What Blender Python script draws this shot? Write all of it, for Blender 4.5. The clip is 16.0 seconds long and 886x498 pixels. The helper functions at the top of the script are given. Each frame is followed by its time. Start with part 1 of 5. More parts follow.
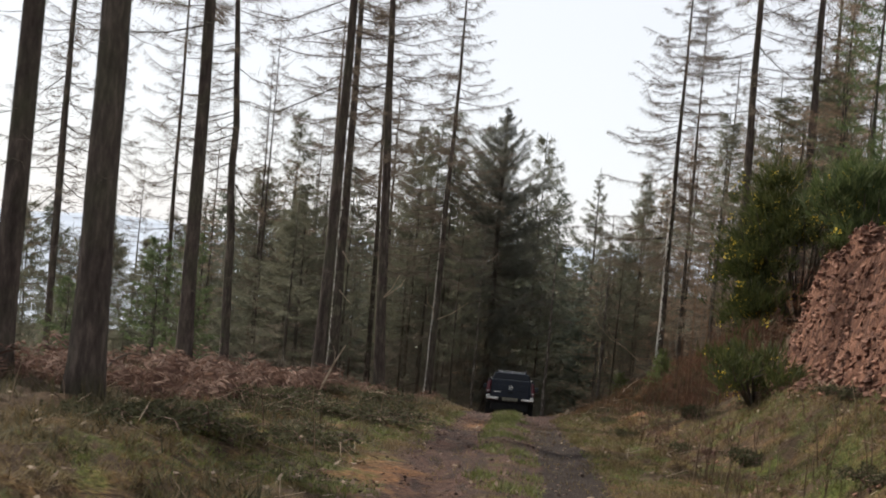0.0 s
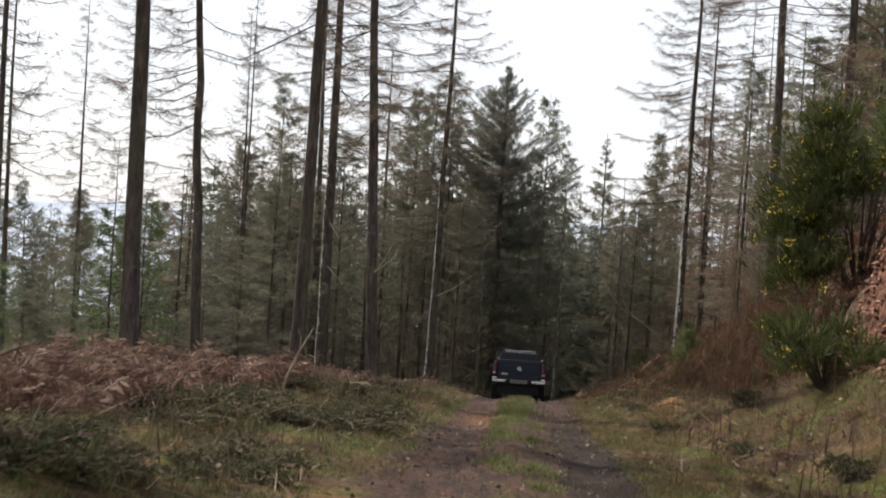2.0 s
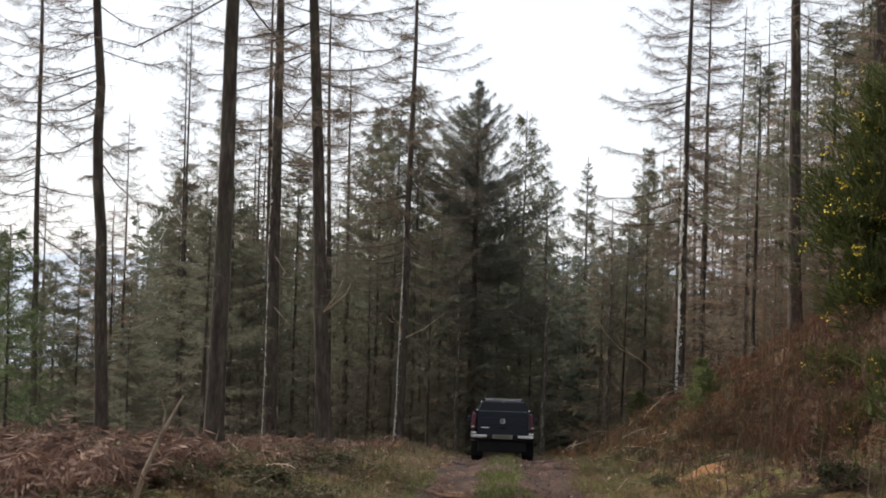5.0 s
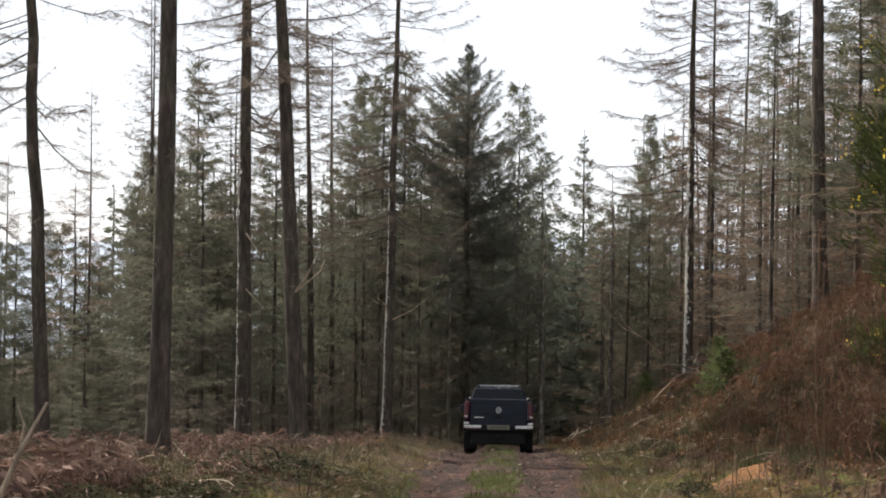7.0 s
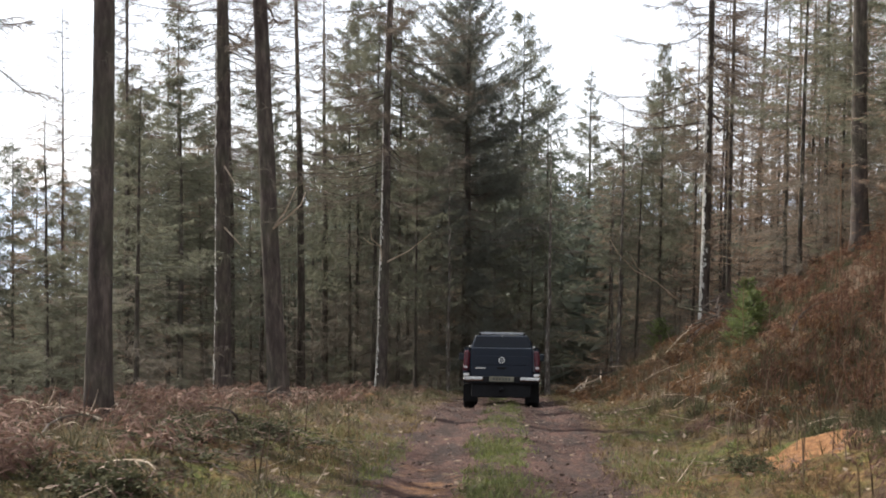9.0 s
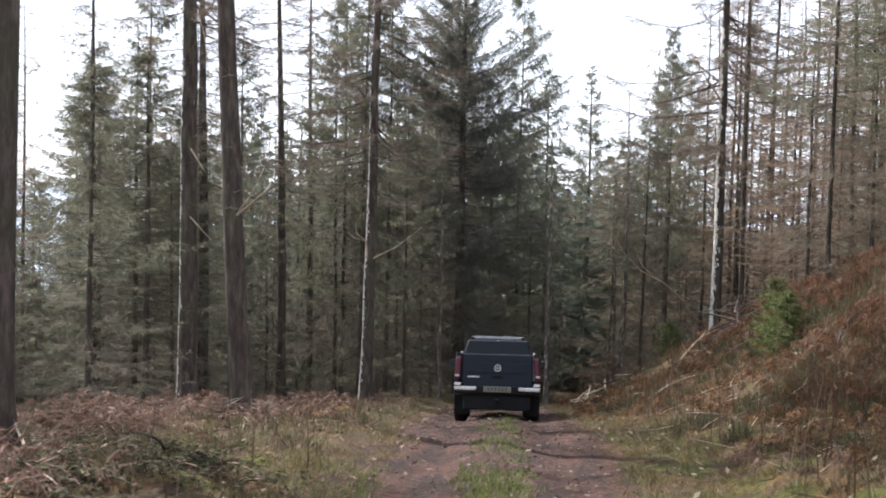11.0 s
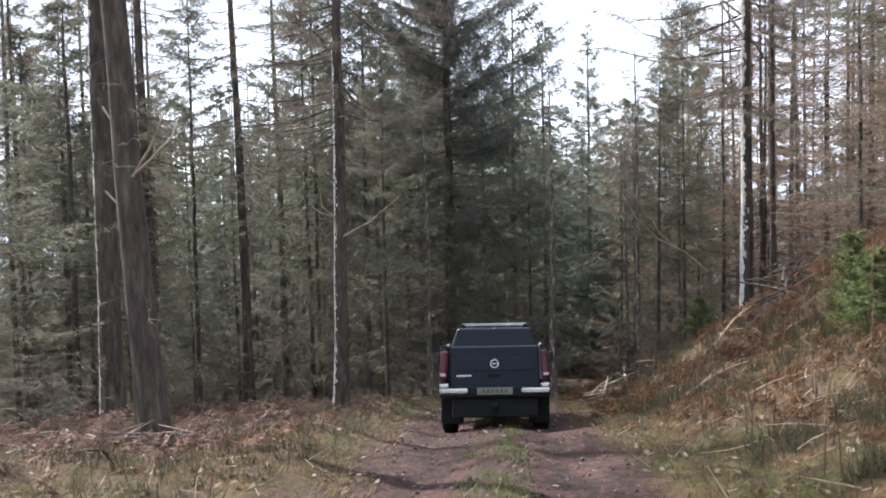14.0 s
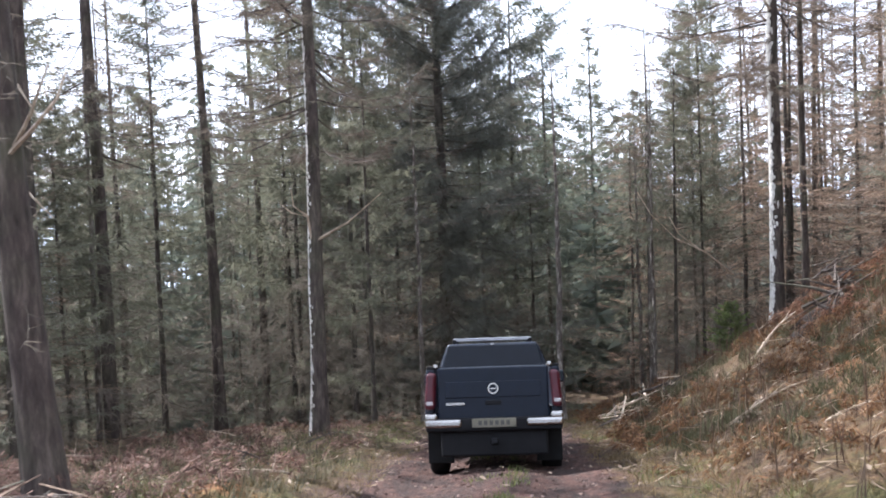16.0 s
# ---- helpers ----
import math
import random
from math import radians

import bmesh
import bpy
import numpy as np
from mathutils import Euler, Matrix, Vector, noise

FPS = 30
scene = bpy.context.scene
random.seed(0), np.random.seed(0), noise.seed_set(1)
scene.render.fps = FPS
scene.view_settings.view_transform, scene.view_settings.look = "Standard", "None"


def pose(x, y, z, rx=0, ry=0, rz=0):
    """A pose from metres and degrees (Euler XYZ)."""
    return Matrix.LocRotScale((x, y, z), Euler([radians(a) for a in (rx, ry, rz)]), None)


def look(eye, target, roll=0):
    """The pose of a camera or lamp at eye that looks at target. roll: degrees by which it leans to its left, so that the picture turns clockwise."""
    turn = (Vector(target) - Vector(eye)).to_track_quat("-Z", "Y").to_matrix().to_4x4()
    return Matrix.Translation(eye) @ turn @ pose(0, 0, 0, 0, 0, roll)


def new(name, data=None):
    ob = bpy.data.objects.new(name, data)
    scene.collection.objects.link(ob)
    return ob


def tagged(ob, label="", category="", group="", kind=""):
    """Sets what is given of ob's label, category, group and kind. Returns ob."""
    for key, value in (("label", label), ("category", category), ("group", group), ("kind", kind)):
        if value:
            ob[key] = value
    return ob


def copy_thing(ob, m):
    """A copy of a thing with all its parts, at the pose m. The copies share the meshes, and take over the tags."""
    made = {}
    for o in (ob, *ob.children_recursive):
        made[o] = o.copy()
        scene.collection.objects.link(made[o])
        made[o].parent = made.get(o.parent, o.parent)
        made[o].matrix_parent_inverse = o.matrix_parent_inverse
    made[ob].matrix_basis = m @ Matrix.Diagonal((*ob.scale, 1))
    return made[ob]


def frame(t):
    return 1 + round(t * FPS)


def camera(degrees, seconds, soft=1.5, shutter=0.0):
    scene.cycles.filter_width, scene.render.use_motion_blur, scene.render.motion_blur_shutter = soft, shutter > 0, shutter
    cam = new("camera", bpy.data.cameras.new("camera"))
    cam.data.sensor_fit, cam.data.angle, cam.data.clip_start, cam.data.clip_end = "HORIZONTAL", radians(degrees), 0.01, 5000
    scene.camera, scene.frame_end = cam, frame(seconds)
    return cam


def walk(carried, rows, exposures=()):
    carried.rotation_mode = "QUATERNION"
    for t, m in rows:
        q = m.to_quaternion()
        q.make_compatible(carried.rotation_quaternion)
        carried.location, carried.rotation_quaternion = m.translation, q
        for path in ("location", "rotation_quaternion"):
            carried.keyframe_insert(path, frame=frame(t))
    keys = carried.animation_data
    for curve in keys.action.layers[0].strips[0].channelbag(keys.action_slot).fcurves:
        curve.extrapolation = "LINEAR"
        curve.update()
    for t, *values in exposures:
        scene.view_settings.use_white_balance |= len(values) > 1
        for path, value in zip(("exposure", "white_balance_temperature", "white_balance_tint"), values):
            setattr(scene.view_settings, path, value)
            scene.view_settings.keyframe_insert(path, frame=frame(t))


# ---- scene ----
cam = camera(41.9, 16.0, soft=1.85, shutter=0.5)
METRES, EYE, TILT, LEAN, TURN = 30.0, 1.7, 0.0, 0.0, 0.0
ROWS = [
    (0.0, 0.0, 0.0, 0.0, 0.01, -0.08, -5.11),
    (0.5, 0.003, 0.0348, -0.0032, -0.08, -0.96, -3.44),
    (1.0, 0.0056, 0.0756, -0.007, -0.09, -1.7, -2.71),
    (1.5, 0.0076, 0.1131, -0.0101, 0.12, -1.87, -2.48),
    (2.0, 0.0086, 0.1525, -0.0115, 0.19, -1.18, -3.57),
    (2.5, 0.0105, 0.1885, -0.0137, 0.18, 0.22, -3.42),
    (3.0, 0.0139, 0.2294, -0.0181, -0.16, 0.14, -2.13),
    (3.5, 0.016, 0.266, -0.0196, -0.6, 0.86, -1.84),
    (4.0, 0.0179, 0.3005, -0.0205, -0.69, 0.88, -2.64),
    (6.5, 0.0317, 0.451, -0.0289, -1.16, 0.68, 0.17),
    (7.0, 0.0329, 0.4774, -0.0312, -1.1, 0.01, -0.71),
    (7.5, 0.0334, 0.4993, -0.0332, -0.9, -0.44, -1.81),
    (8.0, 0.0349, 0.5252, -0.0357, -0.8, -1.15, -1.83),
    (8.5, 0.0374, 0.5502, -0.0377, -0.87, -1.66, -0.96),
    (9.0, 0.0394, 0.5801, -0.0412, -0.97, -2.69, -0.66),
    (11.5, 0.0481, 0.7118, -0.0551, -1.21, -2.47, -1.28),
    (12.0, 0.0521, 0.7407, -0.0579, -1.23, -1.84, 0.38),
    (12.5, 0.0561, 0.7678, -0.0606, -1.33, -2.09, 2.75),
    (13.0, 0.0576, 0.7986, -0.0643, -1.32, -2.24, 2.03),
    (13.5, 0.0593, 0.8311, -0.0686, -1.46, -2.65, 1.24),
    (14.0, 0.0619, 0.8658, -0.072, -1.4, -3.3, 1.29),
    (14.5, 0.0648, 0.895, -0.0751, -1.11, -3.24, 1.84),
    (15.0, 0.0665, 0.9274, -0.0791, -1.09, -3.53, 1.1),
    (15.5, 0.0689, 0.9589, -0.0825, -1.2, -3.04, 1.45),
    (16.0, 0.0722, 0.9929, -0.0861, -1.43, -2.71, 2.21),
]
EXPOSURES = [(0.0, 0.56, 6350, 10), (0.5, 0.6, 6350, 10), (1.0, 0.68, 6350, 10), (2.0, 0.74, 6350, 10), (4.0, 0.68, 6250, 10), (7.0, 0.88, 6250, 10), (9.0, 1.28, 6050, 10), (12.0, 1.64, 5700, 12), (13.0, 1.73, 5630, 12), (15.0, 1.86, 5500, 13), (16.0, 2.1, 5450, 14)]
walk(cam, [(t, pose(0, 0, EYE, TILT, LEAN, TURN) @ pose(METRES * x, METRES * y, METRES * z, 90 + pitch, roll, yaw)) for t, x, y, z, yaw, pitch, roll in ROWS], EXPOSURES)

# ---- light: hazy bright sky, low sun ahead and to the left, above the valley ----
SUN_AZ, SUN_EL = -42.0, 40.0
world = bpy.data.worlds.new("sky")
scene.world = world
world.use_nodes = True
wn = world.node_tree.nodes
sky = wn.new("ShaderNodeTexSky")
sky.sky_type = "NISHITA"
sky.sun_disc = False
sky.sun_elevation, sky.sun_rotation = radians(SUN_EL), radians(SUN_AZ)
sky.altitude, sky.air_density, sky.dust_density, sky.ozone_density = 200, 1.0, 1.5, 1.0
wn["Background"].inputs["Strength"].default_value = 0.075
veil = wn.new("ShaderNodeMix")          # thin white haze over the whole sky
veil.data_type = "RGBA"
veil.inputs[0].default_value = 0.8
veil.inputs[7].default_value = (9.6, 9.6, 9.7, 1)
world.node_tree.links.new(sky.outputs[0], veil.inputs[6])
world.node_tree.links.new(veil.outputs[2], wn["Background"].inputs[0])
sun = new("sun", bpy.data.lights.new("sun", "SUN"))
sun.data.energy, sun.data.angle, sun.data.color = 5.0, radians(0.8), (1.0, 0.90, 0.76)
a, e = radians(SUN_AZ), radians(SUN_EL)
sun.matrix_world = look((math.sin(a) * math.cos(e) * 50, math.cos(a) * math.cos(e) * 50, math.sin(e) * 50), (0, 0, 0))


# ---- materials ----
class Nodes:
    """A small writer of node materials."""

    def __init__(self, name, rough=0.85):
        self.mat = bpy.data.materials.new(name)
        self.mat.use_nodes = True
        self.t = self.mat.node_tree
        self.bsdf = self.t.nodes["Principled BSDF"]
        self.bsdf.inputs["Roughness"].default_value = rough
        self.bsdf.inputs["Specular IOR Level"].default_value = 0.12 if rough > 0.55 else 0.4

    def link(self, a, b):
        self.t.links.new(a, b)

    def noise(self, scale, detail=4.0, rough=0.6, stretch=None):
        tc = self.t.nodes.new("ShaderNodeTexCoord")
        src = tc.outputs["Object"]
        if stretch:
            mp = self.t.nodes.new("ShaderNodeMapping")
            mp.inputs["Scale"].default_value = stretch
            self.link(src, mp.inputs[0])
            src = mp.outputs[0]
        n = self.t.nodes.new("ShaderNodeTexNoise")
        n.inputs["Scale"].default_value, n.inputs["Detail"].default_value, n.inputs["Roughness"].default_value = scale, detail, rough
        self.link(src, n.inputs["Vector"])
        return n.outputs["Fac"]

    def ramp(self, fac, *stops):
        r = self.t.nodes.new("ShaderNodeValToRGB")
        while len(r.color_ramp.elements) < len(stops):
            r.color_ramp.elements.new(0.5)
        for el, (p, c) in zip(r.color_ramp.elements, stops):
            el.position, el.color = p, (*c, 1) if len(c) == 3 else c
        self.link(fac, r.inputs[0])
        return r.outputs[0]

    def mix(self, fac, a, b, mode="MIX"):
        m = self.t.nodes.new("ShaderNodeMix")
        m.data_type, m.blend_type = "RGBA", mode
        for sock, v in ((m.inputs[0], fac), (m.inputs[6], a), (m.inputs[7], b)):
            if isinstance(v, (int, float)):
                sock.default_value = v
            elif isinstance(v, tuple):
                sock.default_value = (*v, 1)
            else:
                self.link(v, sock)
        return m.outputs[2]

    def attr(self, name):
        n = self.t.nodes.new("ShaderNodeAttribute")
        n.attribute_name = name
        return n.outputs["Fac"]

    def island(self):
        return self.t.nodes.new("ShaderNodeNewGeometry").outputs["Random Per Island"]

    def object_random(self):
        return self.t.nodes.new("ShaderNodeObjectInfo").outputs["Random"]

    def math(self, op, a, b):
        m = self.t.nodes.new("ShaderNodeMath")
        m.operation = op
        for sock, v in zip(m.inputs, (a, b)):
            if isinstance(v, (int, float)):
                sock.default_value = v
            else:
                self.link(v, sock)
        return m.outputs[0]

    def color(self, c):
        if isinstance(c, tuple):
            self.bsdf.inputs["Base Color"].default_value = (*c, 1)
        else:
            self.link(c, self.bsdf.inputs["Base Color"])
        return self

    def bump(self, fac, strength, dist):
        b = self.t.nodes.new("ShaderNodeBump")
        b.inputs["Strength"].default_value, b.inputs["Distance"].default_value = strength, dist
        self.link(fac, b.inputs["Height"])
        self.link(b.outputs[0], self.bsdf.inputs["Normal"])
        return self

    def thin(self, colour, amount=0.35):
        """Light that comes through a leaf or blade."""
        tr = self.t.nodes.new("ShaderNodeBsdfTranslucent")
        ms = self.t.nodes.new("ShaderNodeMixShader")
        ms.inputs[0].default_value = amount
        if isinstance(colour, tuple):
            tr.inputs[0].default_value = (*colour, 1)
        else:
            self.link(colour, tr.inputs[0])
        out = self.t.nodes["Material Output"]
        self.link(self.bsdf.outputs[0], ms.inputs[1])
        self.link(tr.outputs[0], ms.inputs[2])
        self.link(ms.outputs[0], out.inputs[0])
        return self


def leafy(name, dark, mid, light, amount=0.3, rough=0.7):
    m = Nodes(name, rough)
    m.bsdf.inputs["Specular IOR Level"].default_value = 0.15 if rough > 0.72 else 0.3
    c = m.ramp(m.island(), (0.0, dark), (0.5, mid), (1.0, light))
    c = m.mix(m.math("MULTIPLY", m.object_random(), 0.35), c, mid)
    m.color(c)
    if amount:
        m.thin(c, amount)
    return m.mat


def bark(name, dark, mid, light, moss=0.3):
    m = Nodes(name, 0.9)
    n = m.noise(9.0, 6.0, 0.7, (1.0, 1.0, 0.22))
    c = m.ramp(n, (0.3, dark), (0.52, mid), (0.72, light))
    big = m.ramp(m.noise(0.9, 3.0), (0.45, (0, 0, 0)), (0.7, (1, 1, 1)))
    c = m.mix(m.math("MULTIPLY", big, moss), c, (0.10, 0.12, 0.06))
    m.color(c).bump(n, 0.9, 0.03)
    return m.mat


BARK_LARCH = bark("larch bark", (0.026, 0.021, 0.019), (0.072, 0.057, 0.049), (0.15, 0.122, 0.102))
BARK_SPRUCE = bark("spruce bark", (0.03, 0.025, 0.021), (0.068, 0.056, 0.048), (0.125, 0.105, 0.09))
# its pale streaks put the brightness of sunlit trunk edges into the bark colour
BARK_STREAKED = bark("pale streaked larch bark", (0.035, 0.03, 0.026), (0.125, 0.107, 0.092), (0.50, 0.46, 0.41), 0.02)
# pale flake colour that imitates sunlight on the trunk edges
SUNLIT_FLAKE = leafy("sunlit edge flakes", (0.34, 0.32, 0.28), (0.52, 0.50, 0.45), (0.68, 0.66, 0.61), 0.0, 0.9)
TWIG = leafy("bare larch twigs", (0.075, 0.058, 0.046), (0.14, 0.112, 0.088), (0.21, 0.172, 0.13), 0.3, 0.85)
TWIG_DEAD = leafy("dead conifer twigs", (0.10, 0.087, 0.07), (0.142, 0.123, 0.098), (0.185, 0.16, 0.128), 0.5, 0.9)
TWIG_RUSSET = leafy("russet larch twigs", (0.15, 0.106, 0.078), (0.225, 0.162, 0.117), (0.30, 0.225, 0.165), 0.4, 0.85)
NEEDLE = leafy("spruce needles", (0.07, 0.08, 0.06), (0.10, 0.114, 0.085), (0.14, 0.153, 0.112), 0.42, 0.7)
NEEDLE_BLUE = leafy("blue green spruce needles", (0.088, 0.09, 0.074), (0.128, 0.13, 0.107), (0.168, 0.168, 0.14), 0.5, 0.75)
NEEDLE_GREY = leafy("grey green needles", (0.095, 0.097, 0.069), (0.138, 0.138, 0.097), (0.182, 0.178, 0.128), 0.5, 0.8)
NEEDLE_YOUNG = leafy("young spruce needles", (0.048, 0.066, 0.018), (0.092, 0.118, 0.034), (0.15, 0.178, 0.06), 0.4, 0.65)
GORSE_LEAF = leafy("gorse spines", (0.035, 0.055, 0.018), (0.072, 0.098, 0.035), (0.13, 0.15, 0.056), 0.3, 0.7)
GORSE_OLIVE = leafy("olive gorse spines", (0.03, 0.04, 0.012), (0.062, 0.075, 0.022), (0.13, 0.135, 0.04), 0.25, 0.7)
GORSE_FLOWER = leafy("gorse flowers", (0.55, 0.36, 0.03), (0.7, 0.5, 0.05), (0.8, 0.62, 0.1), 0.3, 0.6)
FERN_DEAD = leafy("dead bracken", (0.045, 0.026, 0.02), (0.118, 0.069, 0.052), (0.275, 0.18, 0.138), 0.25, 0.85)
FERN_RUST = leafy("rust red dead bracken", (0.038, 0.019, 0.012), (0.108, 0.053, 0.032), (0.21, 0.118, 0.07), 0.3, 0.85)
FERN_ORANGE = leafy("orange dead bracken", (0.036, 0.019, 0.01), (0.098, 0.051, 0.024), (0.198, 0.113, 0.054), 0.3, 0.8)
GRASS_GREEN = leafy("green grass", (0.034, 0.042, 0.012), (0.085, 0.098, 0.026), (0.175, 0.185, 0.056), 0.35, 0.7)
GRASS_STRAW = leafy("straw grass", (0.05, 0.035, 0.016), (0.105, 0.075, 0.034), (0.21, 0.158, 0.078), 0.3, 0.75)
BRAMBLE = leafy("bramble leaves", (0.035, 0.034, 0.02), (0.062, 0.062, 0.032), (0.105, 0.098, 0.055), 0.3, 0.9)
BRAMBLE_RED = leafy("bramble stems", (0.06, 0.03, 0.025), (0.12, 0.06, 0.048), (0.24, 0.16, 0.12), 0.0, 0.7)
NEEDLE_FRESH = leafy("fresh green needles", (0.05, 0.075, 0.028), (0.09, 0.125, 0.05), (0.15, 0.19, 0.085), 0.4, 0.65)
HEATH = leafy("heather and bramble", (0.038, 0.037, 0.02), (0.075, 0.066, 0.035), (0.14, 0.115, 0.065), 0.2, 0.8)
WOOD_CUT = bark("weathered wood", (0.16, 0.12, 0.085), (0.34, 0.27, 0.20), (0.52, 0.44, 0.35), 0.1)


def ground_material():
    m = Nodes("forest ground", 0.95)
    fine = m.noise(14.0, 6.0, 0.7)
    mid = m.noise(2.2, 5.0, 0.65)
    litter = m.ramp(fine, (0.3, (0.025, 0.017, 0.011)), (0.55, (0.068, 0.044, 0.027)), (0.75, (0.13, 0.088, 0.052)))
    turf = m.ramp(fine, (0.3, (0.035, 0.035, 0.015)), (0.55, (0.085, 0.078, 0.036)), (0.75, (0.16, 0.135, 0.07)))
    mud = m.ramp(fine, (0.28, (0.022, 0.012, 0.010)), (0.5, (0.068, 0.037, 0.029)), (0.75, (0.145, 0.087, 0.067)))
    wet = m.noise(1.6, 5.0, 0.7, (2.2, 0.45, 1.0))
    mud = m.mix(m.ramp(wet, (0.42, (0, 0, 0)), (0.6, (1, 1, 1))), mud, m.ramp(fine, (0.3, (0.012, 0.009, 0.008)), (0.6, (0.045, 0.031, 0.026)), (0.8, (0.09, 0.065, 0.052))))
    shale = m.t.nodes.new("ShaderNodeTexVoronoi")
    shale.inputs["Scale"].default_value = 7.0
    m.link(m.t.nodes.new("ShaderNodeTexCoord").outputs["Object"], shale.inputs["Vector"])
    split = m.t.nodes.new("ShaderNodeSeparateColor")
    m.link(shale.outputs["Color"], split.inputs[0])
    flakes = m.ramp(split.outputs[0], (0.0, (0.03, 0.015, 0.012)), (0.5, (0.10, 0.047, 0.032)), (1.0, (0.24, 0.125, 0.085)))
    red = m.ramp(m.noise(5.0, 7.0, 0.75), (0.3, (0.035, 0.017, 0.012)), (0.5, (0.10, 0.048, 0.031)), (0.68, (0.20, 0.10, 0.065)))
    red = m.mix(0.55, red, flakes)
    sand = m.ramp(fine, (0.3, (0.09, 0.043, 0.02)), (0.7, (0.28, 0.146, 0.066)))
    straw = m.ramp(fine, (0.3, (0.036, 0.021, 0.010)), (0.5, (0.105, 0.062, 0.026)), (0.72, (0.235, 0.15, 0.066)))
    moss = m.ramp(fine, (0.3, (0.02, 0.025, 0.006)), (0.55, (0.07, 0.085, 0.017)), (0.75, (0.165, 0.18, 0.042)))
    patch = m.ramp(m.noise(0.8, 5.0, 0.7), (0.42, (0, 0, 0)), (0.56, (1, 1, 1)))
    patch2 = m.ramp(m.noise(1.7, 5.0, 0.7, (1.0, 0.7, 1.0)), (0.44, (0, 0, 0)), (0.58, (1, 1, 1)))
    turf = m.mix(patch2, m.mix(patch, moss, straw), litter)
    c = m.mix(m.attr("turf"), litter, turf)

    def edge(name, blur=0.5):
        s = m.math("ADD", m.attr(name), m.math("MULTIPLY", m.math("SUBTRACT", mid, 0.5), 1.2))
        return m.ramp(s, (0.5 - blur * 0.3, (0, 0, 0)), (0.5 + blur * 0.3, (1, 1, 1)))

    c = m.mix(edge("mud"), c, mud)
    c = m.mix(edge("wet"), c, m.ramp(fine, (0.3, (0.01, 0.008, 0.007)), (0.6, (0.036, 0.026, 0.022)), (0.8, (0.075, 0.055, 0.046))))
    c = m.mix(edge("red"), c, red)
    c = m.mix(edge("sand"), c, sand)
    m.color(c)
    m.bump(m.math("ADD", m.math("ADD", fine, mid), m.math("MULTIPLY", m.math("SUBTRACT", 1.0, shale.outputs["Distance"]), m.math("MULTIPLY", m.attr("red"), 0.9))), 0.9, 0.09)
    return m.mat


GROUND = ground_material()


# ---- the lie of the land ----
LINE_Y = (-400, -30, 0, 9, 17.4, 27.8, 38, 46, 50, 56, 70, 98, 160, 300, 900, 3000)
LINE_Z = (26, 2.2, 0, -0.6, -1.24, -2.37, -3.5, -4.75, -5.45, -6.3, -8.7, -12.3, -17.0, -25, -38, -40)


def smooth(lo, hi, v):
    s = np.clip((v - lo) / (hi - lo), 0.0, 1.0)
    return s * s * (3 - 2 * s)


def centre(y):
    """Where the track's middle lies."""
    y = np.asarray(y, float)
    return 0.069 * y + 0.014 * np.clip(y - 57, 0, 50) ** 2


def bumps(x, y):
    return (0.5 * np.sin(1.7 * x + 0.6 * y + 0.4) * np.sin(1.1 * y - 0.7 * x) + 0.3 * np.sin(3.9 * x - 2.3 * y + 1.0) * np.sin(3.1 * y + 1.3 * x)
            + 0.2 * np.sin(8.3 * x + 5.1 * y) * np.sin(7.1 * y - 4.7 * x + 2.0))


def crags(x, y):
    """Broken rock of the cut face; nothing away from it."""
    shape = np.broadcast(x, y).shape
    X, Y = np.broadcast_to(x, shape).reshape(-1), np.broadcast_to(y, shape).reshape(-1)
    out = np.zeros(X.shape)
    near = np.nonzero((np.abs(X - 0.069 * Y - 6) < 2.2) & (np.abs(Y - 14) < 20))[0]
    for i in near:
        p = Vector((X[i] * 1.1, Y[i] * 0.9, 0.0))
        out[i] = 0.55 * noise.noise(p) + 0.34 * abs(noise.noise(p * 2.7)) + 0.22 * noise.noise(p * 6.1)
    return out.reshape(shape)


